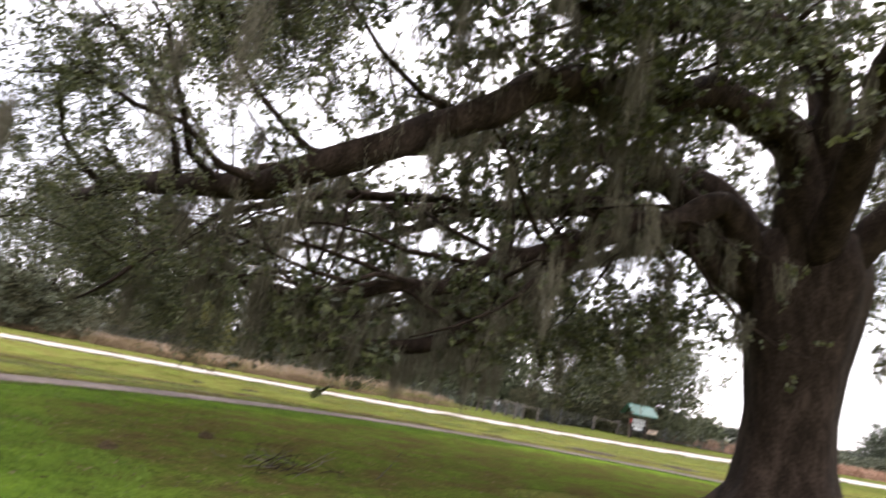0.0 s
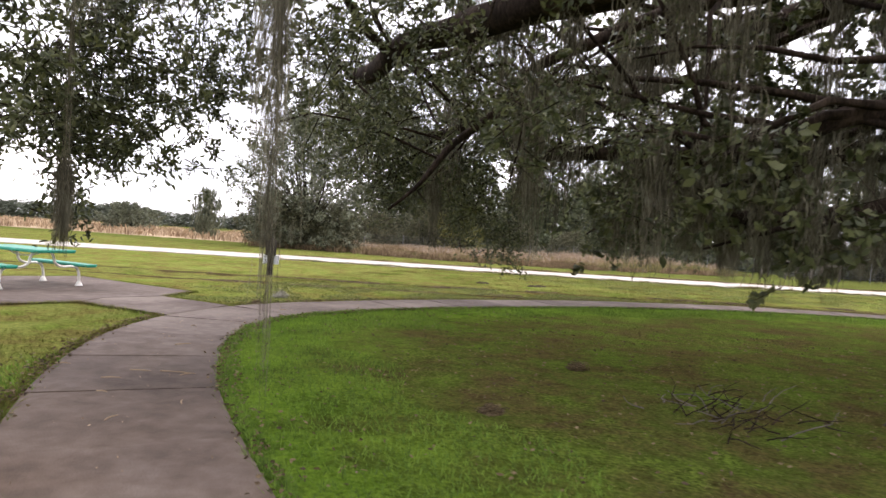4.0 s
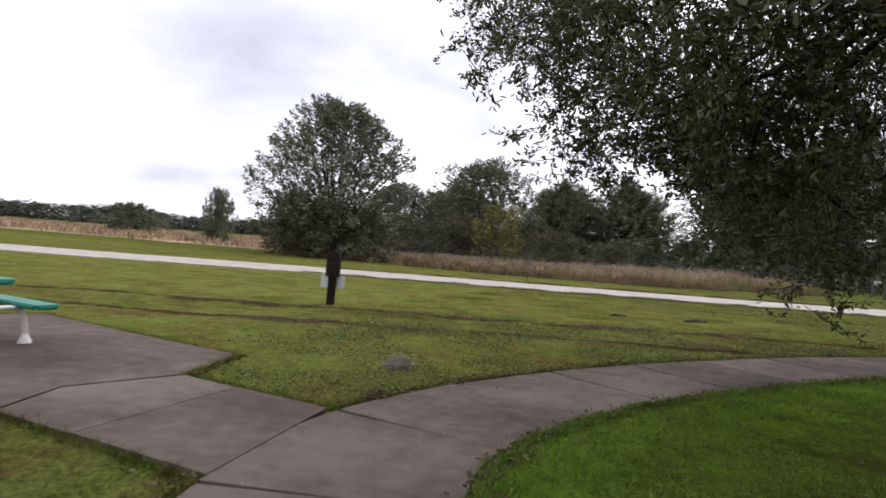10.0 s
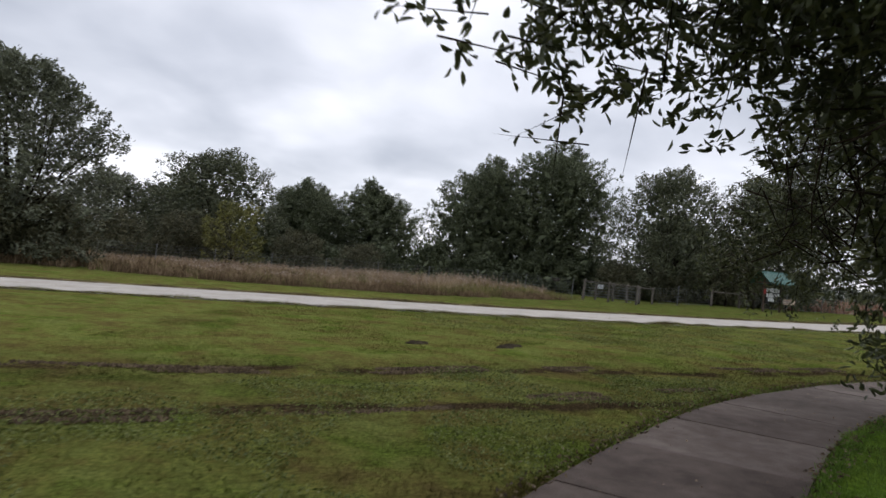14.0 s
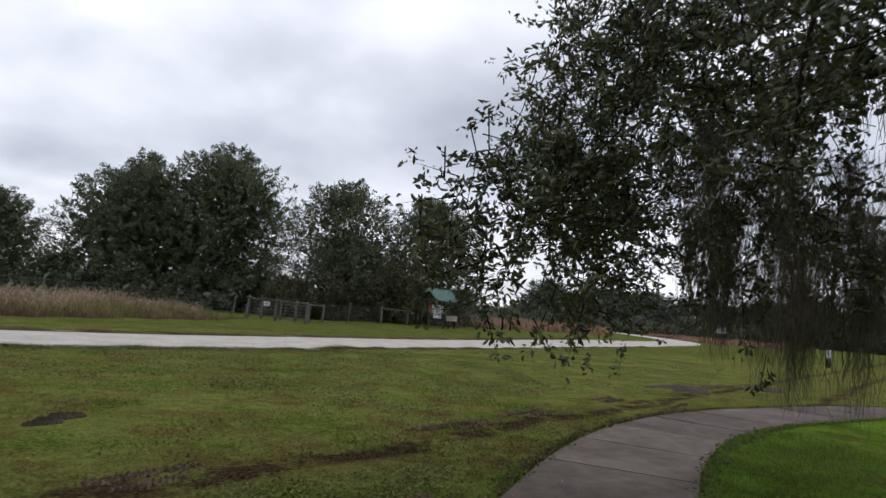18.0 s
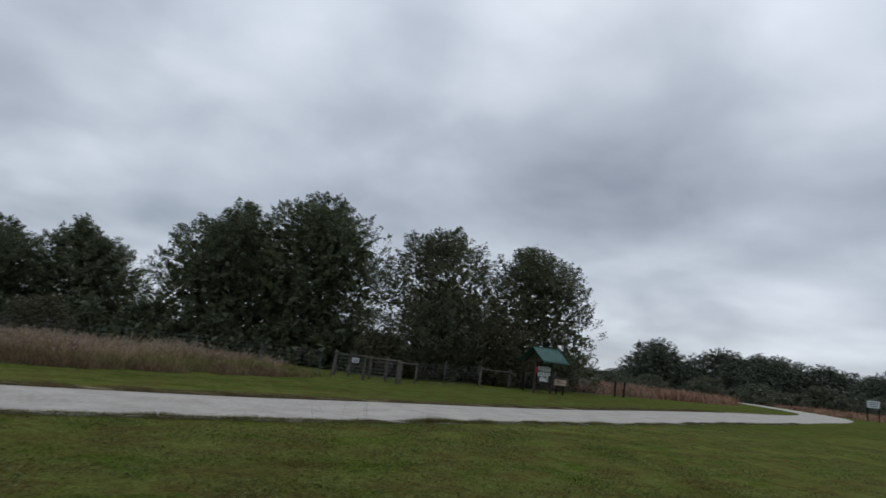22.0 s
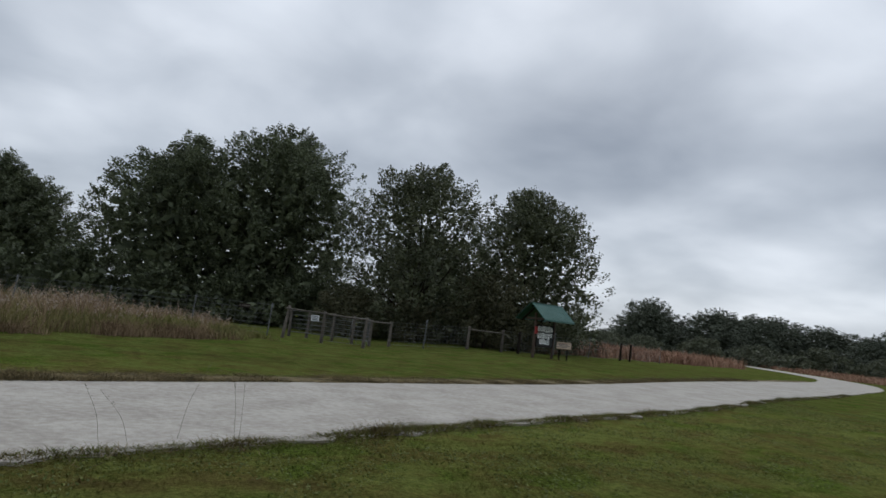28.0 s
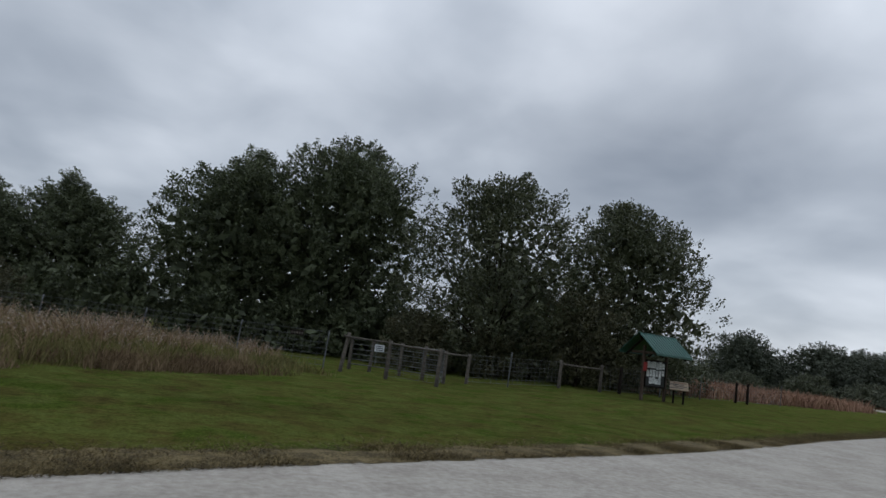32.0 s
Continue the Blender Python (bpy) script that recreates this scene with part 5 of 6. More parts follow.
# ---- short lawn grass ----
def lawn_blades(name, label, mat, seed, count, xmin, xmax, ymin, ymax, keep, hmin=0.015, hmax=0.05):
    rng = np.random.default_rng(seed)
    p = np.column_stack([rng.uniform(xmin, xmax, count), rng.uniform(ymin, ymax, count)])
    ok = keep(p) & (away(p, PATH_XY) > 0.73) & ~inside(p, PAD) & (away(p, ROAD_XY[16:120]) > 2.32)
    p = p[ok]
    n = len(p)
    ang = rng.uniform(0, 2 * np.pi, n)
    side = np.column_stack([np.cos(ang), np.sin(ang), 0 * ang]) * rng.uniform(0.004, 0.009, n)[:, None]
    h = rng.uniform(hmin, hmax, n)
    base = np.column_stack([p, ground_z(p[:, 0], p[:, 1]) - 0.012])
    tip = base + np.column_stack([rng.normal(size=(n, 2)) * 0.04, h])
    ob = quads_mesh(name, np.stack([base - side, base + side, tip], 1), [(0, 1, 2)], mat)
    tagged(ob, label, "grass", kind="stuff")


def island(p):
    return np.hypot(p[:, 0] - 4.5, p[:, 1] - 11.5) < 13.6


lawn_blades("grass", "lush bright green grass along the footpath's inner edge", LUSH_BLADE, 61, 230000, -9, 3, 2, 24, lambda p: island(p) & (away(p, PATH_XY) < 2.3 + 0.9 * np.sin(p[:, 0] * 1.3) * np.cos(p[:, 1] * 1.7)), 0.025, 0.085)
lawn_blades("grass", "thin olive grass under the oak", BLADE, 63, 60000, -8, 3, 4, 22, lambda p: island(p) & (away(p, PATH_XY) > 2.3))
lawn_blades("grass", "short olive lawn grass beside the footpath", LAWN, 62, 260000, -14, 6, 5, 37, lambda p: ~island(p) & (p[:, 0] < -4 + (p[:, 1] - 16) * 0.5))


# ---- low broad-leaved weeds in the mown grass ----
def ground_leaves(label, mat, seed, count, area, size=0.03, rise=0.03):
    rng = np.random.default_rng(seed)
    p = rng.uniform(np.min(area, 0), np.max(area, 0), (count, 2))
    lump = np.array([noise.noise(Vector((q[0] * 0.8, q[1] * 0.8, seed))) for q in p])
    p = p[inside(p, area) & (lump > -0.12) & (away(p, PATH_XY) > 0.78) & ~inside(p, PAD) & (away(p, ROAD_XY[16:120]) > 2.4)]
    z = rng.uniform(0.004, rise, len(p))
    way = np.column_stack([rng.normal(size=(len(p), 2)), rng.uniform(-0.1, 0.7, len(p))])
    ob = quads_mesh("weed_leaves", leaves(rng, np.column_stack([p, z]), way, size, size * 0.6, 0.12), LEAF_FACES, mat)
    tagged(ob, label, "weeds", kind="stuff")


WEED_LEAF = material("weed_leaf", ((0.07, 0.092, 0.02), (0.112, 0.138, 0.03), (0.175, 0.19, 0.055)), 1.5, 0.6, 0.0, island=0.6, trans=0.2, spec=0.25)
ground_leaves("low broad-leaved weeds among the lawn by the footpath", WEED_LEAF, 71, 60000, [(-13, 12.8), (-9.9, 13.2), (-9.2, 15.2), (-6.0, 19.8), (-3.5, 23.0), (-9, 22), (-13, 18)])
ground_leaves("low broad-leaved weeds in the grass beside the road", WEED_LEAF, 72, 150000, [(-9, 29), (-3, 25.5), (8, 29), (20, 37), (20, 47.5), (3, 40), (-4, 36.5), (-9, 34.5)])


# ---- things ----
def tube(name, points, radius, mat, parent, label="", sides=8, per=4):
    line = smooth_line(points, per) if per > 1 else [Vector(p) for p in points]
    rad = [radius] * len(line) if isinstance(radius, (int, float)) else list(np.interp(np.linspace(0, 1, len(line)), np.linspace(0, 1, len(radius)), radius))
    v, f = tube_data(line, rad, sides)
    return link_mesh(name, v, f, mat, parent, label, True)


def picnic_table():
    root = tagged(new("picnic_table"), "green coated picnic table on bent white steel legs", "picnic table")
    root.matrix_basis = pose(-14.95, 12.38, 0.03, 0, 0, -6)

    def plank(name, y, z, length, width):
        top = part(name, box(bmesh.new(), pose(0, y, z), (length, width, 0.03), 0.012), GREEN_COAT, root)
        for s in (-1, 1):
            part("rolled_edge", box(bmesh.new(), pose(0, y + s * (width / 2 - 0.01), z - 0.02), (length - 0.06, 0.03, 0.05), 0.012), GREEN_COAT, top)
            part("rolled_edge", box(bmesh.new(), pose(s * (length / 2 - 0.01), y, z - 0.021), (0.03, width - 0.05, 0.048), 0.012), GREEN_COAT, top)
    plank("tabletop", 0, 0.745, 2.1, 0.8)
    for s in (-1, 1):
        plank("bench", s * 0.8, 0.45, 1.95, 0.27)
        for x in (-0.6, 0.6):
            leg = tube("leg", [(x, s * 0.8, 0.02), (x, s * 0.79, 0.2), (x, s * 0.74, 0.36), (x, s * 0.6, 0.405), (x, s * 0.42, 0.4), (x, s * 0.27, 0.47), (x, s * 0.23, 0.6), (x, s * 0.16, 0.7), (x, 0.0, 0.715)], 0.026, WHITE_PAINT, root)
            tube("foot", [(x, s * 0.8, -0.004), (x, s * 0.8, 0.03), (x, s * 0.8, 0.1)], [0.075, 0.06, 0.028], WHITE_PAINT, leg, "", 12, 2)
            tube("seat_bracket", [(x, s * 0.7, 0.385), (x, s * 0.8, 0.42), (x, s * 0.9, 0.425)], 0.016, WHITE_PAINT, leg, "", 6, 2)
    for x in (-0.6, 0.6):
        tube("brace", [(x, 0, 0.7), (x * 0.5, 0, 0.62), (0, 0, 0.6)], 0.015, WHITE_PAINT, root, "", 6, 2)


picnic_table()


def bag_station():
    root = tagged(new("bag_station"), "dark wooden post with rounded box and pale side panel", "post")
    root.matrix_basis = pose(-14.5, 20.1, 0, 0, 1.5, 22)
    part("post", box(bmesh.new(), pose(0, 0, 0.42), (0.16, 0.16, 0.9), 0.012), DARKWOOD, root)
    # box with a domed top
    prof = [(-0.14, 0.62), (0.14, 0.62)] + [(0.14 * math.cos(t), 0.98 + 0.2 * math.sin(t)) for t in np.linspace(0, math.pi, 11)]
    n = len(prof)
    v = [(x, y, z) for y in (-0.13, 0.09) for x, z in prof]
    f = [tuple(range(n)), tuple(range(2 * n - 1, n - 1, -1))] + [(i, n + i, n + (i + 1) % n, (i + 1) % n) for i in range(n)]
    case = link_mesh("dispenser", v, f, DARKWOOD, root, "dark rounded dispenser box")
    block("lid_seam", pose(0, -0.132, 0.9), (0.2, 0.008, 0.015), BLACKBOARD, case)
    panel = block("side_panel", pose(0, 0.1, 0.5), (0.5, 0.015, 0.28), SIGN_WHITE, root, "pale notice panel")


bag_station()


BROWN_POST = material("brown_treated_post", ((0.04, 0.028, 0.021), (0.066, 0.046, 0.034), (0.1, 0.072, 0.055)), 6, 0.85, 0.4, 60)


def notice_shelter():
    root = tagged(new("notice_shelter"), "wooden notice shelter with green metal roof and pinned papers", "notice board")
    root.matrix_basis = pose(18.15, 60.95, 0.19, 0, 0, 16.4) @ Matrix.Diagonal((0.92, 0.92, 0.95, 1))
    for x in (-0.88, 0.88):
        block("post", pose(x, 0, 1.3), (0.13, 0.13, 2.7), BROWN_POST, root, "", 0.012)
        for s in (-1, 1):
            block("rafter", pose(x, s * 0.56, 2.62, s * -39.5, 0, 0), (0.07, 1.5, 0.1), DARKWOOD, root)
        block("tie_beam", pose(x, 0, 2.3), (0.09, 1.5, 0.12), BROWN_POST, root)
    block("ridge_beam", pose(0, 0, 3.02), (2.6, 0.08, 0.12), DARKWOOD, root)
    for s in (-1, 1):
        roof = part("roof_panel", box(bmesh.new(), pose(0, s * 0.585, 2.735, s * -39.5, 0, 0), (2.85, 1.5, 0.025), 0.004), GREEN_METAL, root, "green ribbed metal roof sheet")
        for k in range(13):
            part("rib", box(bmesh.new(), pose(-1.38 + 0.23 * k, s * 0.585, 2.735, s * -39.5, 0, 0) @ pose(0, 0, 0.022), (0.035, 1.5, 0.03), 0.006), GREEN_METAL, roof)
        block("fascia", pose(0, s * 1.15, 2.24), (2.8, 0.03, 0.1), GREEN_METAL, root)
    part("ridge_cap", box(bmesh.new(), pose(0, 0, 3.205), (2.87, 0.2, 0.03), 0.01), GREEN_METAL, root, "pale green ridge cap")
    board = block("board", pose(0.02, -0.03, 1.32), (1.5, 0.05, 1.24), BLACKBOARD, root)
    for s in (-1, 1):
        block("board_frame", pose(0.02, -0.05, 1.32 + s * 0.63), (1.58, 0.07, 0.07), DARKWOOD, board)
        block("board_frame", pose(0.02 + s * 0.765, -0.05, 1.32), (0.07, 0.068, 1.2), DARKWOOD, board)
    rng = np.random.default_rng(71)
    for col in range(6):
        for row in range(3):
            if (col, row) in ((0, 2), (5, 2)):
                continue
            w, h = rng.uniform(0.16, 0.22), rng.uniform(0.24, 0.36)
            sheet = block("paper", pose(-0.58 + 0.235 * col, -0.062, 1.72 - 0.37 * row + rng.uniform(-0.03, 0.03), 0, rng.uniform(-2, 2), 0), (w, 0.006, h), PAPER, board, "", 0)
            for k in range(3):
                block("print_bar", pose(-0.58 + 0.235 * col, -0.067, 1.72 - 0.37 * row + h * 0.3 - k * h * 0.22), (w * rng.uniform(0.4, 0.8), 0.003, h * 0.07), INK, sheet, "", 0)
    block("leaflet_box", pose(-0.9, -0.14, 1.62), (0.16, 0.13, 0.42), material("red_box", ((0.2, 0.02, 0.02), (0.3, 0.03, 0.03), (0.35, 0.05, 0.04)), 4, 0.6, 0.0), root, "red leaflet box")


notice_shelter()


TAN_PANEL = material("tan_panel", ((0.24, 0.18, 0.12), (0.32, 0.25, 0.17), (0.4, 0.32, 0.24)), 4, 0.6, 0.0)


def reading_panel():
    root = tagged(new("reading_panel"), "small tilted information panel on two dark legs", "sign")
    root.matrix_basis = pose(19.4, 60.75, 0.17, 0, 0, -34)
    for x in (-0.22, 0.22):
        block("leg", pose(x, 0, 0.36), (0.09, 0.09, 0.76), DARKWOOD, root)
    face = block("panel", pose(0, -0.03, 0.85, 38, 0, 0), (0.82, 0.62, 0.04), TAN_PANEL, root, "sun-bleached tan tilted panel")
    for k in range(4):
        block("print_bar", pose(0, -0.03, 0.85, 38, 0, 0) @ pose(-0.1 if k % 2 else 0.05, 0.2 - 0.12 * k, 0.022), (0.6, 0.05, 0.004), REDWOOD if k == 0 else INK, face, "", 0)


reading_panel()


def post_thing(x, y, h, r, lean=(0, 0), name="fence_post", label="weathered round wooden fence post", mat=None, group="fence posts"):
    root = tagged(new(name), label, "fence post", group)
    root.matrix_basis = pose(x, y, float(ground_z(x, y)), lean[0], lean[1], 0)
    tube("shaft", [(0, 0, -0.1), (0, 0, h * 0.5), (0.005, 0, h)], [r * 1.06, r, r * 0.95], mat or WEATHERED, root, "", 9, 3)
    return root


def wire_run(a, b, h, name="wire_fence", rows=7, pitch=0.32):
    """Woven wire between two posts."""
    root = tagged(new(name), "thin woven wire fencing stretched between posts", "fence", "wire fencing")
    a, b = Vector((*a, float(ground_z(*a)))), Vector((*b, float(ground_z(*b))))
    root.location = a
    d = b - a
    v, f = [], []

    def wire(p, q, r):
        vv, ff = tube_data([p, q], [r, r], 3, 0, False)
        o = len(v)
        v.extend(vv)
        f.extend([tuple(i + o for i in g) for g in ff])
    for k in range(rows):
        z = Vector((0, 0, 0.12 + (h - 0.15) * k / (rows - 1)))
        wire(z, d + z, 0.006)
    n = max(2, int(d.length / pitch))
    for k in range(1, n):
        p = d * (k / n)
        wire(p + Vector((0, 0, 0.1)), p + Vector((0, 0, h - 0.03)), 0.005)
    link_mesh("wire_mesh", v, f, GALV, root)


def pipe_gate(a, b, low, high, rails=5, sign=False):
    root = tagged(new("pipe_gate"), "galvanised five-rail pipe gate" + (" with a white notice" if sign else " standing closed"), "gate", "pipe gates")
    a, b = Vector((*a, 0)), Vector((*b, 0))
    root.location = a
    d = b - a
    part_frame = tube("gate_frame", [(0, 0, low), (0, 0, high), tuple(d + Vector((0, 0, high))), tuple(d + Vector((0, 0, low))), (0, 0, low)], 0.022, GALV, root, "", 7, 1)
    for k in range(1, rails):
        z = low + (high - low) * k / rails
        tube("rail", [(0, 0, z), tuple(d + Vector((0, 0, z)))], 0.016, GALV, part_frame, "", 6, 1)
    tube("upright", [tuple(d * 0.5 + Vector((0, 0, low))), tuple(d * 0.5 + Vector((0, 0, high)))], 0.015, GALV, part_frame, "", 6, 1)
    if sign:
        nrm = Vector((d.y, -d.x, 0)).normalized()
        m = Matrix.Translation(d * 0.56 + nrm * 0.04 + Vector((0, 0, high - 0.27))) @ pose(0, 0, 0, 0, 0, math.degrees(math.atan2(d.y, d.x)))
        face = part("notice", box(bmesh.new(), m, (0.42, 0.012, 0.3), 0.003), SIGN_WHITE, root, "white rectangular notice")
        for k in range(3):
            part("print_bar", box(bmesh.new(), m @ pose(0, -0.008, 0.08 - 0.08 * k), (0.3, 0.004, 0.03), 0), INK, face)


def corral():
    """The gateway pen in the field fence."""
    for x, y, h, lean in ((3.46, 60.4, 1.56, (0, 6)), (5.0, 59.05, 1.45, (0, 1)), (6.6, 57.7, 1.38, (0, 1.5)), (4.25, 63.0, 1.4, (0, 0)), (5.1, 62.75, 1.35, (0, 2)), (6.3, 62.2, 1.4, (0, 0)), (7.0, 61.0, 1.4, (0, 1)), (7.6, 60.0, 1.3, (0, 0)), (9.1, 61.4, 1.3, (0, 1))):
        post_thing(x, y, h, 0.075, lean)
    pipe_gate((4.3, 62.95), (6.25, 62.25), 0.25, 1.32, 5, True)
    pipe_gate((6.35, 62.15), (7.55, 60.05), 0.25, 1.3)
    wire_run((5.05, 59.0), (6.55, 57.75), 1.25, "wire_fence")
    wire_run((6.65, 57.75), (7.55, 59.95), 1.2, "wire_fence")
    for a, b in (((3.46, 60.4, 1.42), (4.25, 63.0, 1.34)), ((5.0, 59.05, 1.34), (6.6, 57.7, 1.28)), ((6.6, 57.7, 1.24), (9.1, 61.4, 1.2)), ((3.5, 60.4, 1.4), (5.0, 59.05, 1.36))):
        rail = tagged(new("top_rail"), "weathered round wooden rail between gate posts", "rail", "gate rails")
        rail.location = a
        d = Vector(b) - Vector(a)
        tube("pole", [(0, 0, 0), tuple(d * 0.5 + Vector((0, 0, -0.015))), tuple(d)], 0.04, WEATHERED, rail, "", 8, 2)


corral()


def field_fence():
    runs = [[(2.95, 61.6), (-0.5, 62.6), (-4.2, 63.2), (-8, 63.6), (-12, 63.6), (-16, 63.2), (-20, 62.5), (-24, 61.6), (-28, 60.8), (-32, 60.4), (-36, 60.4), (-40, 60.8), (-44, 61.4)],
            [(9.1, 61.4), (11.3, 62.0), (14.85, 63.9)], [(17.2, 64.0), (18.6, 64.4), (22.5, 66.4), (27.0, 68.6), (31.4, 70.5), (32.7, 70.9), (38.0, 73.4)]]
    for run in runs:
        for k, p in enumerate(run):
            thick = p in ((14.85, 63.9), (17.2, 64.0), (18.6, 64.4), (31.4, 70.5), (32.7, 70.9))
            if p != (9.1, 61.4):
                if thick:
                    post_thing(*p, 1.35, 0.085, (0, 1), mat=DARKWOOD if p[0] > 18 else WEATHERED, label="dark wooden fence post" if p[0] > 18 else "weathered round wooden fence post")
                else:
                    post_thing(*p, 1.55, 0.028, (0, 2), "steel_fence_post", "thin pale steel fence post", GALV)
            if k:
                wire_run(run[k - 1], p, 1.3 if p[0] > 9 else 1.5)
    rail = tagged(new("top_rail"), "weathered wooden rail joining two fence posts", "rail", "gate rails")
    rail.location = (14.85, 63.9, 1.35)
    tube("pole", [(0, 0, 0), (1.2, 0.05, -0.02), (2.35, 0.1, -0.02)], 0.045, WEATHERED, rail, "", 8, 2)
    plate = tagged(new("fence_sign"), "small dark sign with pale lettering bar on the fence", "sign")
    plate.location = (1.75, 61.9, 1.3)
    block("plate", pose(0, -0.03, 0, 0, 0, -15), (0.55, 0.02, 0.2), DARKWOOD, plate)
    for k in range(5):
        block("print_bar", pose(-0.2 + 0.1 * k, -0.045 + 0.0268 * (2 - k), 0.0, 0, 0, -15), (0.07, 0.006, 0.09), WEATHERED, plate, "", 0)


field_fence()


def board_sign(x, y, z, turn, w, h, low):
    root = tagged(new("road_sign"), "white rectangular sign on two dark posts by the bend", "sign")
    root.matrix_basis = pose(x, y, z, 0, 0, turn)
    for s in (-1, 1):
        block("leg", pose(s * w * 0.46, 0.04, (low + h) / 2), (0.1, 0.1, low + h), DARKWOOD, root)
    face = block("panel", pose(0, 0, low + h / 2), (w, 0.03, h), SIGN_WHITE, root, "white panel")
    for k in range(3):
        block("print_bar", pose(0, -0.018, low + h * (0.75 - 0.25 * k)), (w * 0.7, 0.004, h * 0.08), INK, face, "", 0)


board_sign(67.8, 72.2, 0, -50, 1.2, 0.78, 1.75)


def marker_post():
    root = tagged(new("marker_post"), "dark square post with a white plate on the lawn", "post")
    root.location = (35.0, 40.5, 0)
    block("shaft", pose(0, 0, 0.85), (0.22, 0.22, 1.8), DARKWOOD, root)
    block("plate", pose(-0.12, -0.1, 0.85, 0, 0, -45), (0.32, 0.02, 0.55), SIGN_WHITE, root, "white plate")
    block("cap", pose(0, 0, 1.78), (0.26, 0.26, 0.05), DARKWOOD, root)


marker_post()


# ---- small things on the ground ----
def stone(x, y, size, turn, seed, label="pale broken piece of stone at the path edge"):
    rng = np.random.default_rng(seed)
    bm = bmesh.new()
    bmesh.ops.create_icosphere(bm, subdivisions=3, radius=1.0)
    for v in bm.verts:
        k = 1 + 0.28 * noise.noise(v.co * 1.6 + Vector((seed, 0, 0))) + 0.1 * noise.noise(v.co * 5)
        q = v.co * k
        q.z = max(min(q.z, 0.75), -0.5)
        v.co = Vector((q.x * size[0], q.y * size[1], q.z * size[2]))
    ob = part("stone", bm, STONE, None, "", True)
    tagged(ob, label, "stone", "stones at the path edge")
    ob.matrix_basis = pose(x, y, size[2] * 0.3, 0, 0, turn)


stone(-3.5, 5.32, (0.16, 0.11, 0.07), 20, 1)
stone(-3.02, 4.92, (0.36, 0.09, 0.06), -35, 2)


PALE_MOSS = material("bleached_moss", ((0.18, 0.172, 0.145), (0.27, 0.255, 0.22), (0.36, 0.34, 0.3)), 3.0, 0.95, 0.0, island=0.4, trans=0.2)


def moss_heap(x, y, r, seed, mat, label):
    rng = np.random.default_rng(seed)
    n = 900
    p = np.column_stack([rng.normal(size=(n, 2)) * r * 0.5, np.abs(rng.normal(size=n)) * r * 0.45])
    segs = 5
    step = rng.normal(size=(n, segs + 1, 3)) * np.array([0.014, 0.014, 0.007])
    mid = p[:, None] + np.cumsum(step, 1)
    mid[..., 2] = np.maximum(mid[..., 2], 0.01)
    side = unit(rng.normal(size=(n, 1, 3))) * 0.0035
    v = np.concatenate([mid - side, mid + side], 1)
    ob = quads_mesh("moss_heap", v, [(i, i + 1, segs + 2 + i, segs + 1 + i) for i in range(segs)], mat)
    ob.location = (x, y, 0.0)
    tagged(ob, label, "fallen moss", kind="stuff")


moss_heap(-10.5, 14.85, 0.13, 81, PALE_MOSS, "fallen heap of grey moss on the lawn")
moss_heap(-3.95, 8.4, 0.06, 82, BROWN_LEAF, "small heap of dead brown moss in the grass")
moss_heap(-3.6, 10.9, 0.08, 83, BROWN_LEAF, "small heap of dead brown moss in the grass")
moss_heap(-10.05, 13.4, 0.07, 84, BROWN_LEAF, "scrap of brown moss at the path edge")


def brush_pile():
    """A fallen dead branch with many bare twigs."""
    rng = np.random.default_rng(91)
    root = tagged(new("fallen_branch"), "fallen dead branch with bare grey twigs on the lawn", "branch")
    root.location = (-1.9, 9.4, 0)
    for k in range(48):
        p = Vector((rng.normal() * 0.45, rng.normal() * 0.45, 0.03))
        d = Vector((rng.normal(), rng.normal(), rng.uniform(0.1, 0.9))).normalized()
        ln = rng.uniform(0.2, 0.55)
        q = [p]
        for _ in range(4):
            d = (d + Vector(rng.normal(size=3)) * 0.3).normalized()
            q.append(q[-1] + d * ln / 4)
            q[-1].z = max(q[-1].z, 0.015)
        v, f = tube_data(q, np.linspace(0.007, 0.003, 5), 4)
        link_mesh("twig", v, f, BARK if k % 3 else WEATHERED, root)


brush_pile()


def path_twigs():
    rng = np.random.default_rng(95)
    for x, y, ln, turn in ((-7.3, 7.86, 0.2, 18), (-6.98, 8.0, 0.36, 14), (-7.28, 7.5, 0.17, 35), (-8.1, 7.68, 0.15, 20), (-6.86, 7.98, 0.12, 70), (-6.3, 6.6, 0.14, 100), (-6.95, 7.1, 0.1, 10), (-6.2, 7.2, 0.12, 130), (-8.0, 9.2, 0.18, 60), (-9.1, 12.9, 0.12, 15), (-8.9, 10.4, 0.1, 95), (-5.1, 5.3, 0.16, 40)):
        root = tagged(new("twig"), "thin pale dead twig lying on the concrete", "twig", "twigs on the footpath")
        root.matrix_basis = pose(x, y, 0.037, 0, 0, turn)
        tube("stick", [(-ln / 2, 0, 0), (0, 0.012, 0.002), (ln / 2, 0, 0)], [0.0055, 0.005, 0.003], STRAW, root, "", 5, 2)


path_twigs()


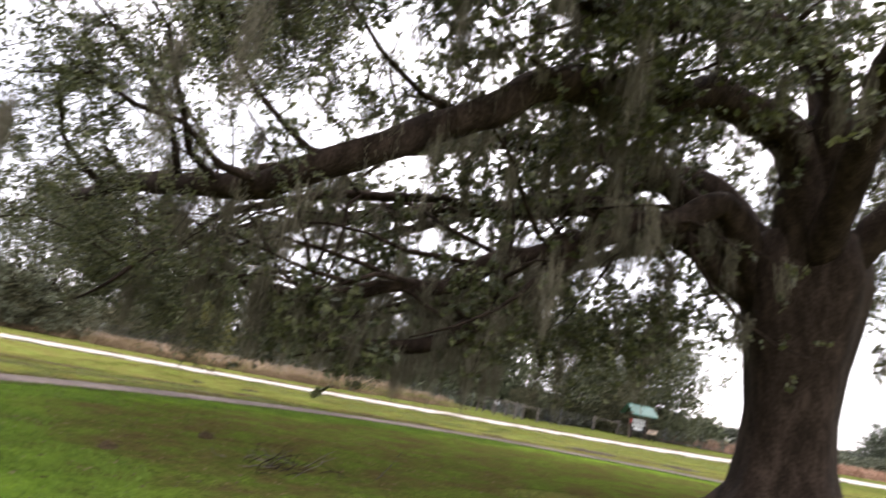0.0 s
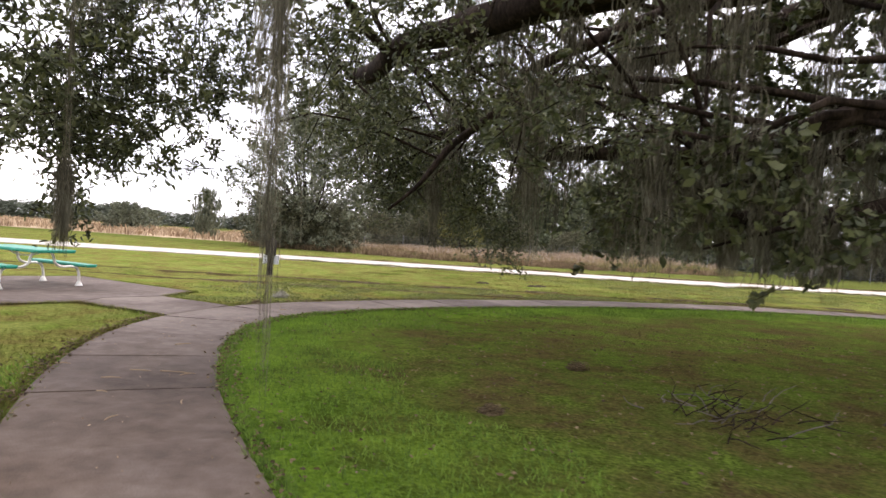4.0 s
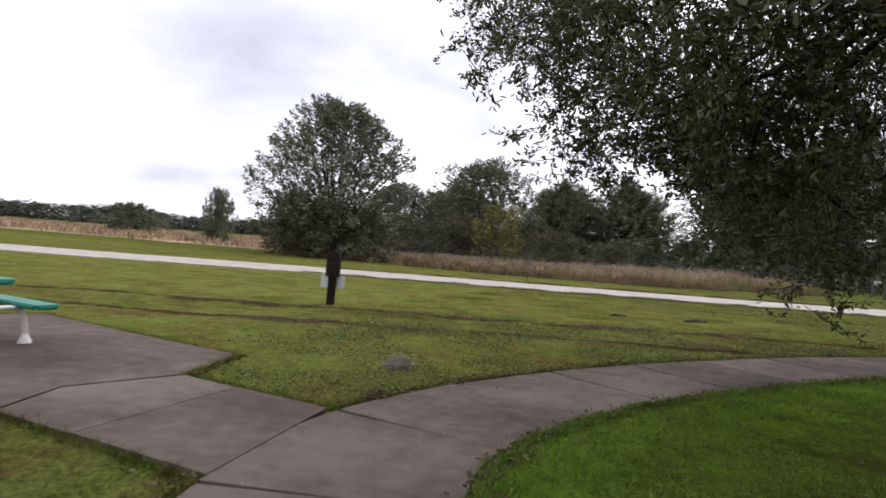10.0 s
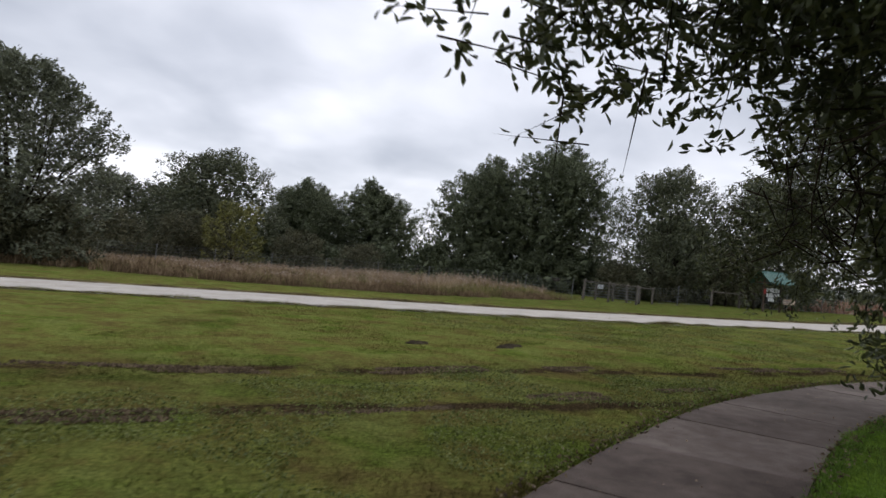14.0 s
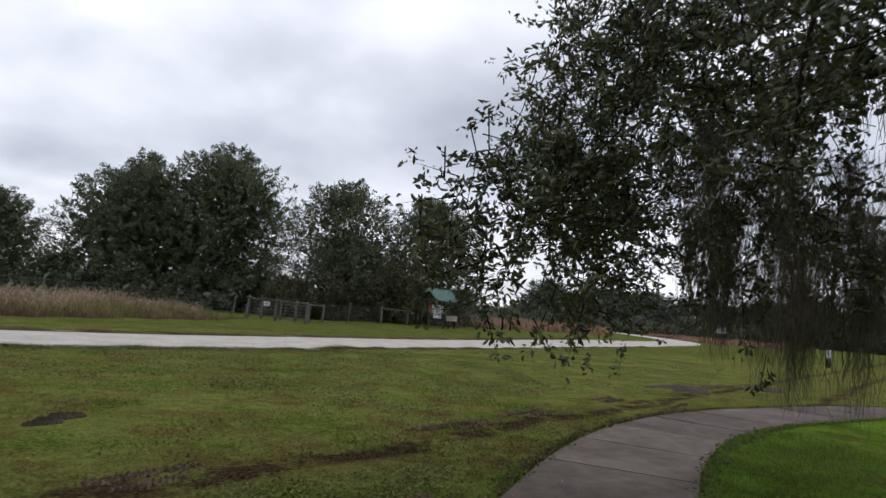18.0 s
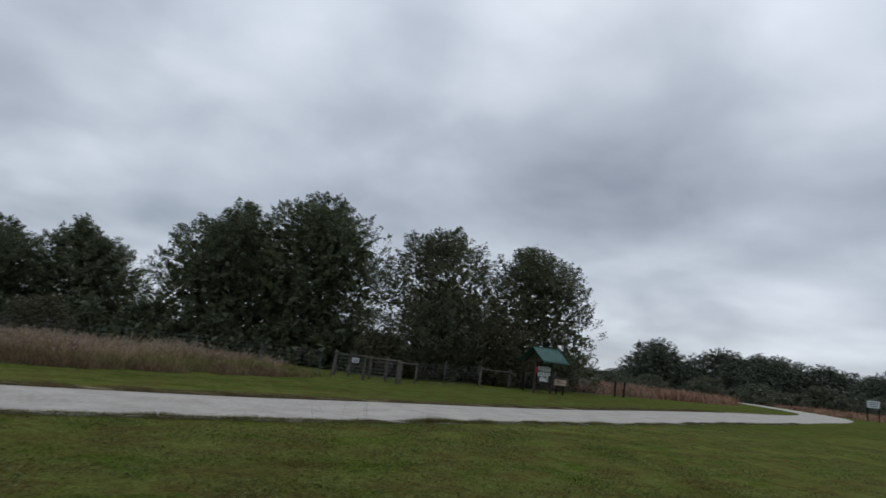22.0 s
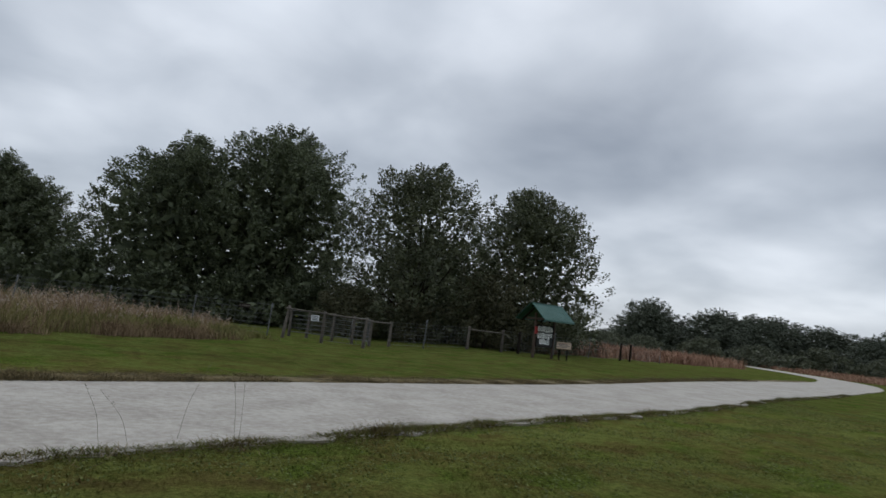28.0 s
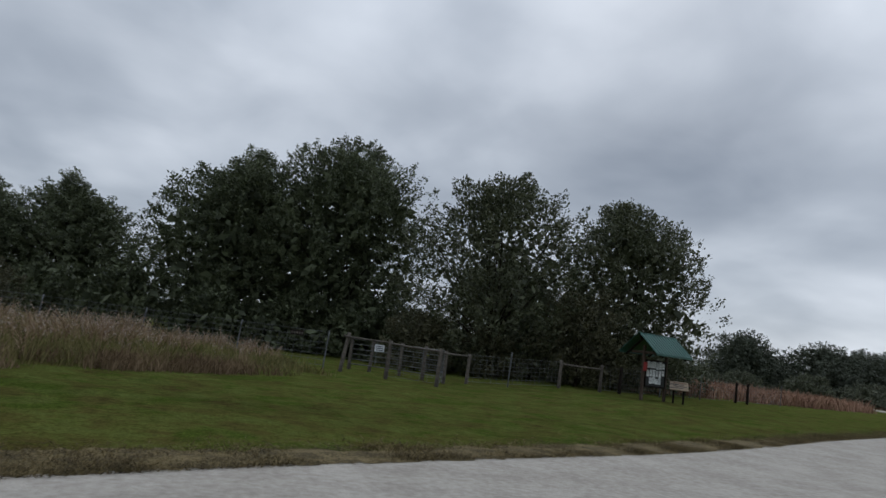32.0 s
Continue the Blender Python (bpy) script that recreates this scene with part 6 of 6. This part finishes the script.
def litter():
    """Dead leaves on the path, along its edges and in the grass."""
    rng = np.random.default_rng(97)
    i = rng.integers(0, len(PATH_XY) - 30, 5000)
    edge = rng.random(5000) < 0.75
    d = np.gradient(PATH_XY, axis=0)
    d /= np.hypot(*d.T)[:, None]
    nrm = np.stack([-d[:, 1], d[:, 0]], 1)
    s = np.where(edge, np.sign(rng.normal(size=5000)) * (0.75 + np.abs(rng.normal(size=5000)) * 0.12 + 0.02), rng.uniform(-0.75, 0.75, 5000))
    keep = (edge & (rng.random(5000) < 0.7))
    p = PATH_XY[i] + d[i] * rng.uniform(-0.4, 0.4, (5000, 1)) + nrm[i] * s[:, None]
    p = p[keep]
    wide = np.column_stack([rng.uniform(-9, 2, 1800), rng.uniform(4, 16, 1800)])
    p = np.concatenate([p, wide[away(wide, PATH_XY) > 0.85]])
    p = p[~inside(p, PAD)]
    z = np.where(away(p, PATH_XY) < 0.75, 0.036, 0.028)
    way = np.column_stack([rng.normal(size=(len(p), 2)), rng.normal(size=len(p)) * 0.2])
    ob = quads_mesh("leaf_litter", leaves(rng, np.column_stack([p, z + rng.uniform(0, 0.012, len(p))]), way, 0.046, 0.021, 0.15), LEAF_FACES, BROWN_LEAF)
    tagged(ob, "scattered dead brown oak leaves on path and grass", "leaf litter", kind="stuff")


litter()


def pebbles():
    """Pale flecks of stone and chaff on the concrete."""
    rng = np.random.default_rng(98)
    n = 420
    i = rng.integers(20, 140, n)
    p = PATH_XY[i] + rng.uniform(-0.7, 0.7, (n, 2))
    p = p[away(p, PATH_XY) < 0.72]
    ob = quads_mesh("chaff", simple_leaves(rng, np.column_stack([p, np.full(len(p), 0.04)]), 0.016), [(0, 1, 2, 3)], STRAW)
    tagged(ob, "pale flecks of chaff on the concrete", "debris", kind="stuff")


pebbles()


# ---- road verge ----
VERGE_STRAW = material("matted_verge_straw", ((0.045, 0.036, 0.016), (0.115, 0.088, 0.038), (0.23, 0.178, 0.085)), 3.0, 0.95, 0.9, 60, island=0.5, trans=0.1, fine=1.3)


def verge_mat():
    """A ragged mat of mown straw lying along the far side of the road."""
    line = np.array([(p.x, p.y) for p in smooth_line([(x, y, 0) for x, y in ROAD_LINE[5:13]], 60)])
    d = np.gradient(line, axis=0)
    d /= np.hypot(*d.T)[:, None]
    nrm = np.stack([-d[:, 1], d[:, 0]], 1)
    rng = np.random.default_rng(104)
    k = len(line)
    wave = np.array([noise.noise(Vector((q[0] * 0.5, q[1] * 0.5, 4))) for q in line])
    rows = [2.2 + 0.07 * wave + rng.normal(size=k) * 0.05, 2.7 + 0 * wave, 3.15 + 0.4 * wave + rng.normal(size=k) * 0.06]
    v = [np.column_stack([line + nrm * r[:, None], np.full(k, z) + ground_z(line[:, 0], line[:, 1])]) for r, z in zip(rows, (0.024, 0.04, 0.008))]
    f = [(r * k + i, r * k + i + 1, (r + 1) * k + i + 1, (r + 1) * k + i) for r in range(2) for i in range(k - 1)]
    ob = link_mesh("verge_thatch", np.concatenate(v), f, VERGE_STRAW, None, "", True)
    tagged(ob, "mat of straw-brown mown grass along the road", "grass", kind="stuff")


verge_mat()


def verge():
    rng = np.random.default_rng(101)
    line = np.array([(p.x, p.y) for p in smooth_line([(x, y, 0) for x, y in ROAD_LINE[5:12]], 24)])
    d = np.gradient(line, axis=0)
    d /= np.hypot(*d.T)[:, None]
    nrm = np.stack([-d[:, 1], d[:, 0]], 1)
    for sign, count, mat, wide, hmin, hmax, label in ((1, 90000, VERGE_STRAW, 0.5, 0.02, 0.1, "strip of straw-brown mown grass along the road"), (-1, 26000, LAWN, 0.16, 0.02, 0.09, "ragged green tufts along the road edge"), (-1, 14000, VERGE_STRAW, 0.2, 0.02, 0.11, "dry tufts along the road edge")):
        i = rng.integers(0, len(line), count)
        t = line[i] + d[i] * rng.uniform(-0.4, 0.4, (count, 1))
        lump = np.array([noise.noise(Vector((q[0] * 0.9, q[1] * 0.9, sign * 3))) for q in t])
        s = 2.22 + np.abs(rng.normal(size=count)) * wide - 0.06
        p = t + nrm[i] * (sign * s)[:, None]
        h = rng.uniform(hmin, hmax, count) * np.clip(0.8 + lump, 0.3, 1.6)
        ang = rng.uniform(0, 2 * np.pi, count)
        side = np.column_stack([np.cos(ang), np.sin(ang), 0 * ang]) * 0.006
        base = np.column_stack([p, ground_z(p[:, 0], p[:, 1]) + 0.01])
        tip = base + np.column_stack([rng.normal(size=(count, 2)) * 0.085, h])
        ob = quads_mesh("verge_grass", np.stack([base - side, base + side, tip], 1), [(0, 1, 2)], mat)
        tagged(ob, label, "grass", kind="stuff")


verge()


def weed_stalks():
    rng = np.random.default_rng(103)
    spots = [(-2.5, 36.2), (-2.25, 36.22), (-1.82, 36.4), (-1.24, 36.62), (-1.18, 36.66)]
    for x, y in spots:
        root = tagged(new("weed_stalk"), "tall thin weed stalk at the road edge", "weed", "weed stalks")
        root.location = (x, y, 0)
        h, lx, ly = rng.uniform(0.4, 0.8), rng.normal() * 0.16, rng.normal() * 0.16
        tube("stem", [(0, 0, -0.02), (lx * 0.3, ly * 0.3, h * 0.5), (lx, ly, h)], [0.0016, 0.0014, 0.001], OLIVE_LEAF, root, "", 5, 4)
        p = np.array([(lx * t * t, ly * t * t, h * t) for t in rng.uniform(0.7, 1.0, 6)])
        tagged(quads_mesh("leaf", leaves(rng, p, rng.normal(size=(6, 3)) + np.array([0, 0, 2]), 0.022, 0.005), LEAF_FACES, OLIVE_LEAF, root), kind="stuff")


weed_stalks()


def mud():
    """Churned wet soil beside the footpath, and painted shade of grass hollows."""
    # the three small patches draw shaded hollows in the grass as dark colour
    for x, y, rx, ry, seed in ((6.6, 28.7, 1.5, 0.7, 5), (10.6, 29.0, 1.2, 0.5, 6), (-7.1, 25.5, 0.26, 0.09, 7), (-9.0, 24.8, 0.28, 0.09, 8), (-7.3, 25.15, 0.2, 0.08, 9)):
        rng = np.random.default_rng(seed)
        rings, n = 7, 28
        v, f = [(0, 0, 0.02)], []
        for r in range(1, rings + 1):
            for k in range(n):
                t = 2 * math.pi * k / n
                w = 1 + 0.35 * noise.noise(Vector((math.cos(t) * 1.5, math.sin(t) * 1.5, seed)))
                q = r / rings
                v.append((math.cos(t) * rx * q * w, math.sin(t) * ry * q * w, 0.035 * (1 - q) + (rng.uniform(-0.02, 0.05) if r < rings else -0.03)))
        for k in range(n):
            f.append((0, 1 + k, 1 + (k + 1) % n))
            for r in range(rings - 1):
                a, b = 1 + r * n + k, 1 + r * n + (k + 1) % n
                f.append((a, a + n, b + n, b))
        ob = link_mesh("mud_and_shade_patch", v, f, MUD_AND_SHADE, None, "", True)
        ob.matrix_basis = pose(x, y, 0.0, 0, 0, 22)
        tagged(ob, "dark lawn patch, churned wet soil and painted shade of hollows", "soil", "mud patches")


mud()


SOIL = material("torn_brown_soil", ((0.035, 0.025, 0.015), (0.07, 0.05, 0.03), (0.12, 0.09, 0.055)), 3, 0.95, 0.0, island=0.5, spec=0.1)


def ruts():
    """Clods and torn sods along the two wheel ruts across the lawn."""
    rng = np.random.default_rng(107)
    lines = ([(-16.0, 19.3), (-14.4, 19.8), (-12.0, 20.4), (-10.0, 21.1), (-8.4, 22.05), (-6.6, 22.9), (-4.4, 24.0), (-2.4, 24.75), (1.5, 26.6), (5.3, 28.1), (12.0, 30.4)],
             [(-14.5, 17.0), (-12.4, 17.8), (-10.2, 18.7), (-8.2, 19.8), (-7.1, 20.5), (-6.0, 21.1), (-4.5, 21.9), (-1.0, 23.6), (4.0, 26.3)])
    places = []
    for k, line in enumerate(lines):
        way = densify(line, 20)
        d = np.gradient(way, axis=0)
        d /= np.hypot(*d.T)[:, None]
        i = rng.integers(0, len(way), 9000)
        for lane in (-0.12, 0.13):
            p = way[i] + d[i] * rng.uniform(-0.1, 0.1, (len(i), 1)) + np.stack([-d[i][:, 1], d[i][:, 0]], 1) * (lane + rng.normal(size=(len(i), 1)) * 0.035)
            torn = np.array([noise.noise(Vector((q[0] * 0.7, q[1] * 0.7, 11 + k + lane))) for q in p])
            places.append(p[torn > 0.1])
    p = np.concatenate(places)
    n = len(p)
    s = rng.uniform(0.01, 0.03, (n, 1))
    a = rng.uniform(0, 2 * np.pi, (n, 1))
    foot = [np.column_stack([p + s * np.hstack([np.cos(a + t), np.sin(a + t)]), np.full(n, -0.005)]) for t in (0, 2.1, 4.2)]
    tip = np.column_stack([p + rng.normal(size=(n, 2)) * 0.01, 0.012 + s[:, 0] * rng.uniform(0.3, 0.9, n)])
    ob = quads_mesh("soil_clods", np.stack([*foot, tip], 1), [(0, 1, 3), (1, 2, 3), (2, 0, 3)], SOIL)
    tagged(ob, "dark clods of torn soil along wheel ruts in the lawn", "soil", kind="stuff")


ruts()


def path_fringe():
    """Grass and dead leaves that creep over the edges of the concrete."""
    rng = np.random.default_rng(109)
    line = densify(PATH_LINE, 30)
    d = np.gradient(line, axis=0)
    d /= np.hypot(*d.T)[:, None]
    nrm = np.stack([-d[:, 1], d[:, 0]], 1)
    pad = np.array([np.array(a) + (np.array(b) - np.array(a)) * t for a, b in zip(PAD, PAD[1:]) for t in np.linspace(0, 1, 40)])
    for sign, mat, count, label in ((1, LAWN, 15000, "olive grass creeping over the path's outer edge"), (-1, LUSH_BLADE, 30000, "green grass creeping over the path's inner edge"), (0, LAWN, 9000, "grass creeping over the edge of the table slab")):
        if sign:
            i = rng.integers(20, len(line) - 20, count)
            p = line[i] + d[i] * rng.uniform(-0.05, 0.05, (count, 1))
            lump = np.array([noise.noise(Vector((q[0] * 2.1, q[1] * 2.1, sign))) + 0.5 * noise.noise(Vector((q[0] * 6, q[1] * 6, sign))) for q in p])
            p = p + nrm[i] * (sign * (0.79 - 0.09 * np.clip(lump, -0.4, 0.7) + np.abs(rng.normal(size=count)) * 0.05))[:, None]
            if sign > 0:
                p = p[~((p[:, 1] > 10.9) & (p[:, 1] < 12.9))]
        else:
            p = pad[rng.integers(0, len(pad), count)] + rng.normal(size=(count, 2)) * 0.045
            p = p[~inside(p, [(x * 0.99 - 0.14, y * 0.99 + 0.12) for x, y in PAD]) | (rng.random(len(p)) < 0.3)]
        n = len(p)
        ang = rng.uniform(0, 2 * np.pi, n)
        side = np.column_stack([np.cos(ang), np.sin(ang), 0 * ang]) * rng.uniform(0.003, 0.007, n)[:, None]
        base = np.column_stack([p, np.full(n, 0.0)])
        tip = base + np.column_stack([rng.normal(size=(n, 2)) * 0.045, rng.uniform(0.03, 0.075, n)])
        ob = quads_mesh("grass", np.stack([base - side, base + side, tip], 1), [(0, 1, 2)], mat)
        tagged(ob, label, "grass", kind="stuff")
    # curled dead leaves caught along both edges
    i = rng.integers(20, len(line) - 20, 2600)
    p = line[i] + nrm[i] * (np.sign(rng.normal(size=2600)) * (0.78 + rng.normal(size=2600) * 0.05))[:, None] + rng.normal(size=(2600, 2)) * 0.02
    p = p[~((p[:, 0] < -9) & (p[:, 1] > 10.6) & (p[:, 1] < 13.1))]
    way = np.column_stack([rng.normal(size=(len(p), 2)), rng.normal(size=len(p)) * 0.35])
    ob = quads_mesh("leaf_litter", leaves(rng, np.column_stack([p, rng.uniform(0.034, 0.06, len(p))]), way, 0.042, 0.02, 0.25), LEAF_FACES, BROWN_LEAF)
    tagged(ob, "curled dead oak leaves along the path edges", "leaf litter", kind="stuff")


path_fringe()
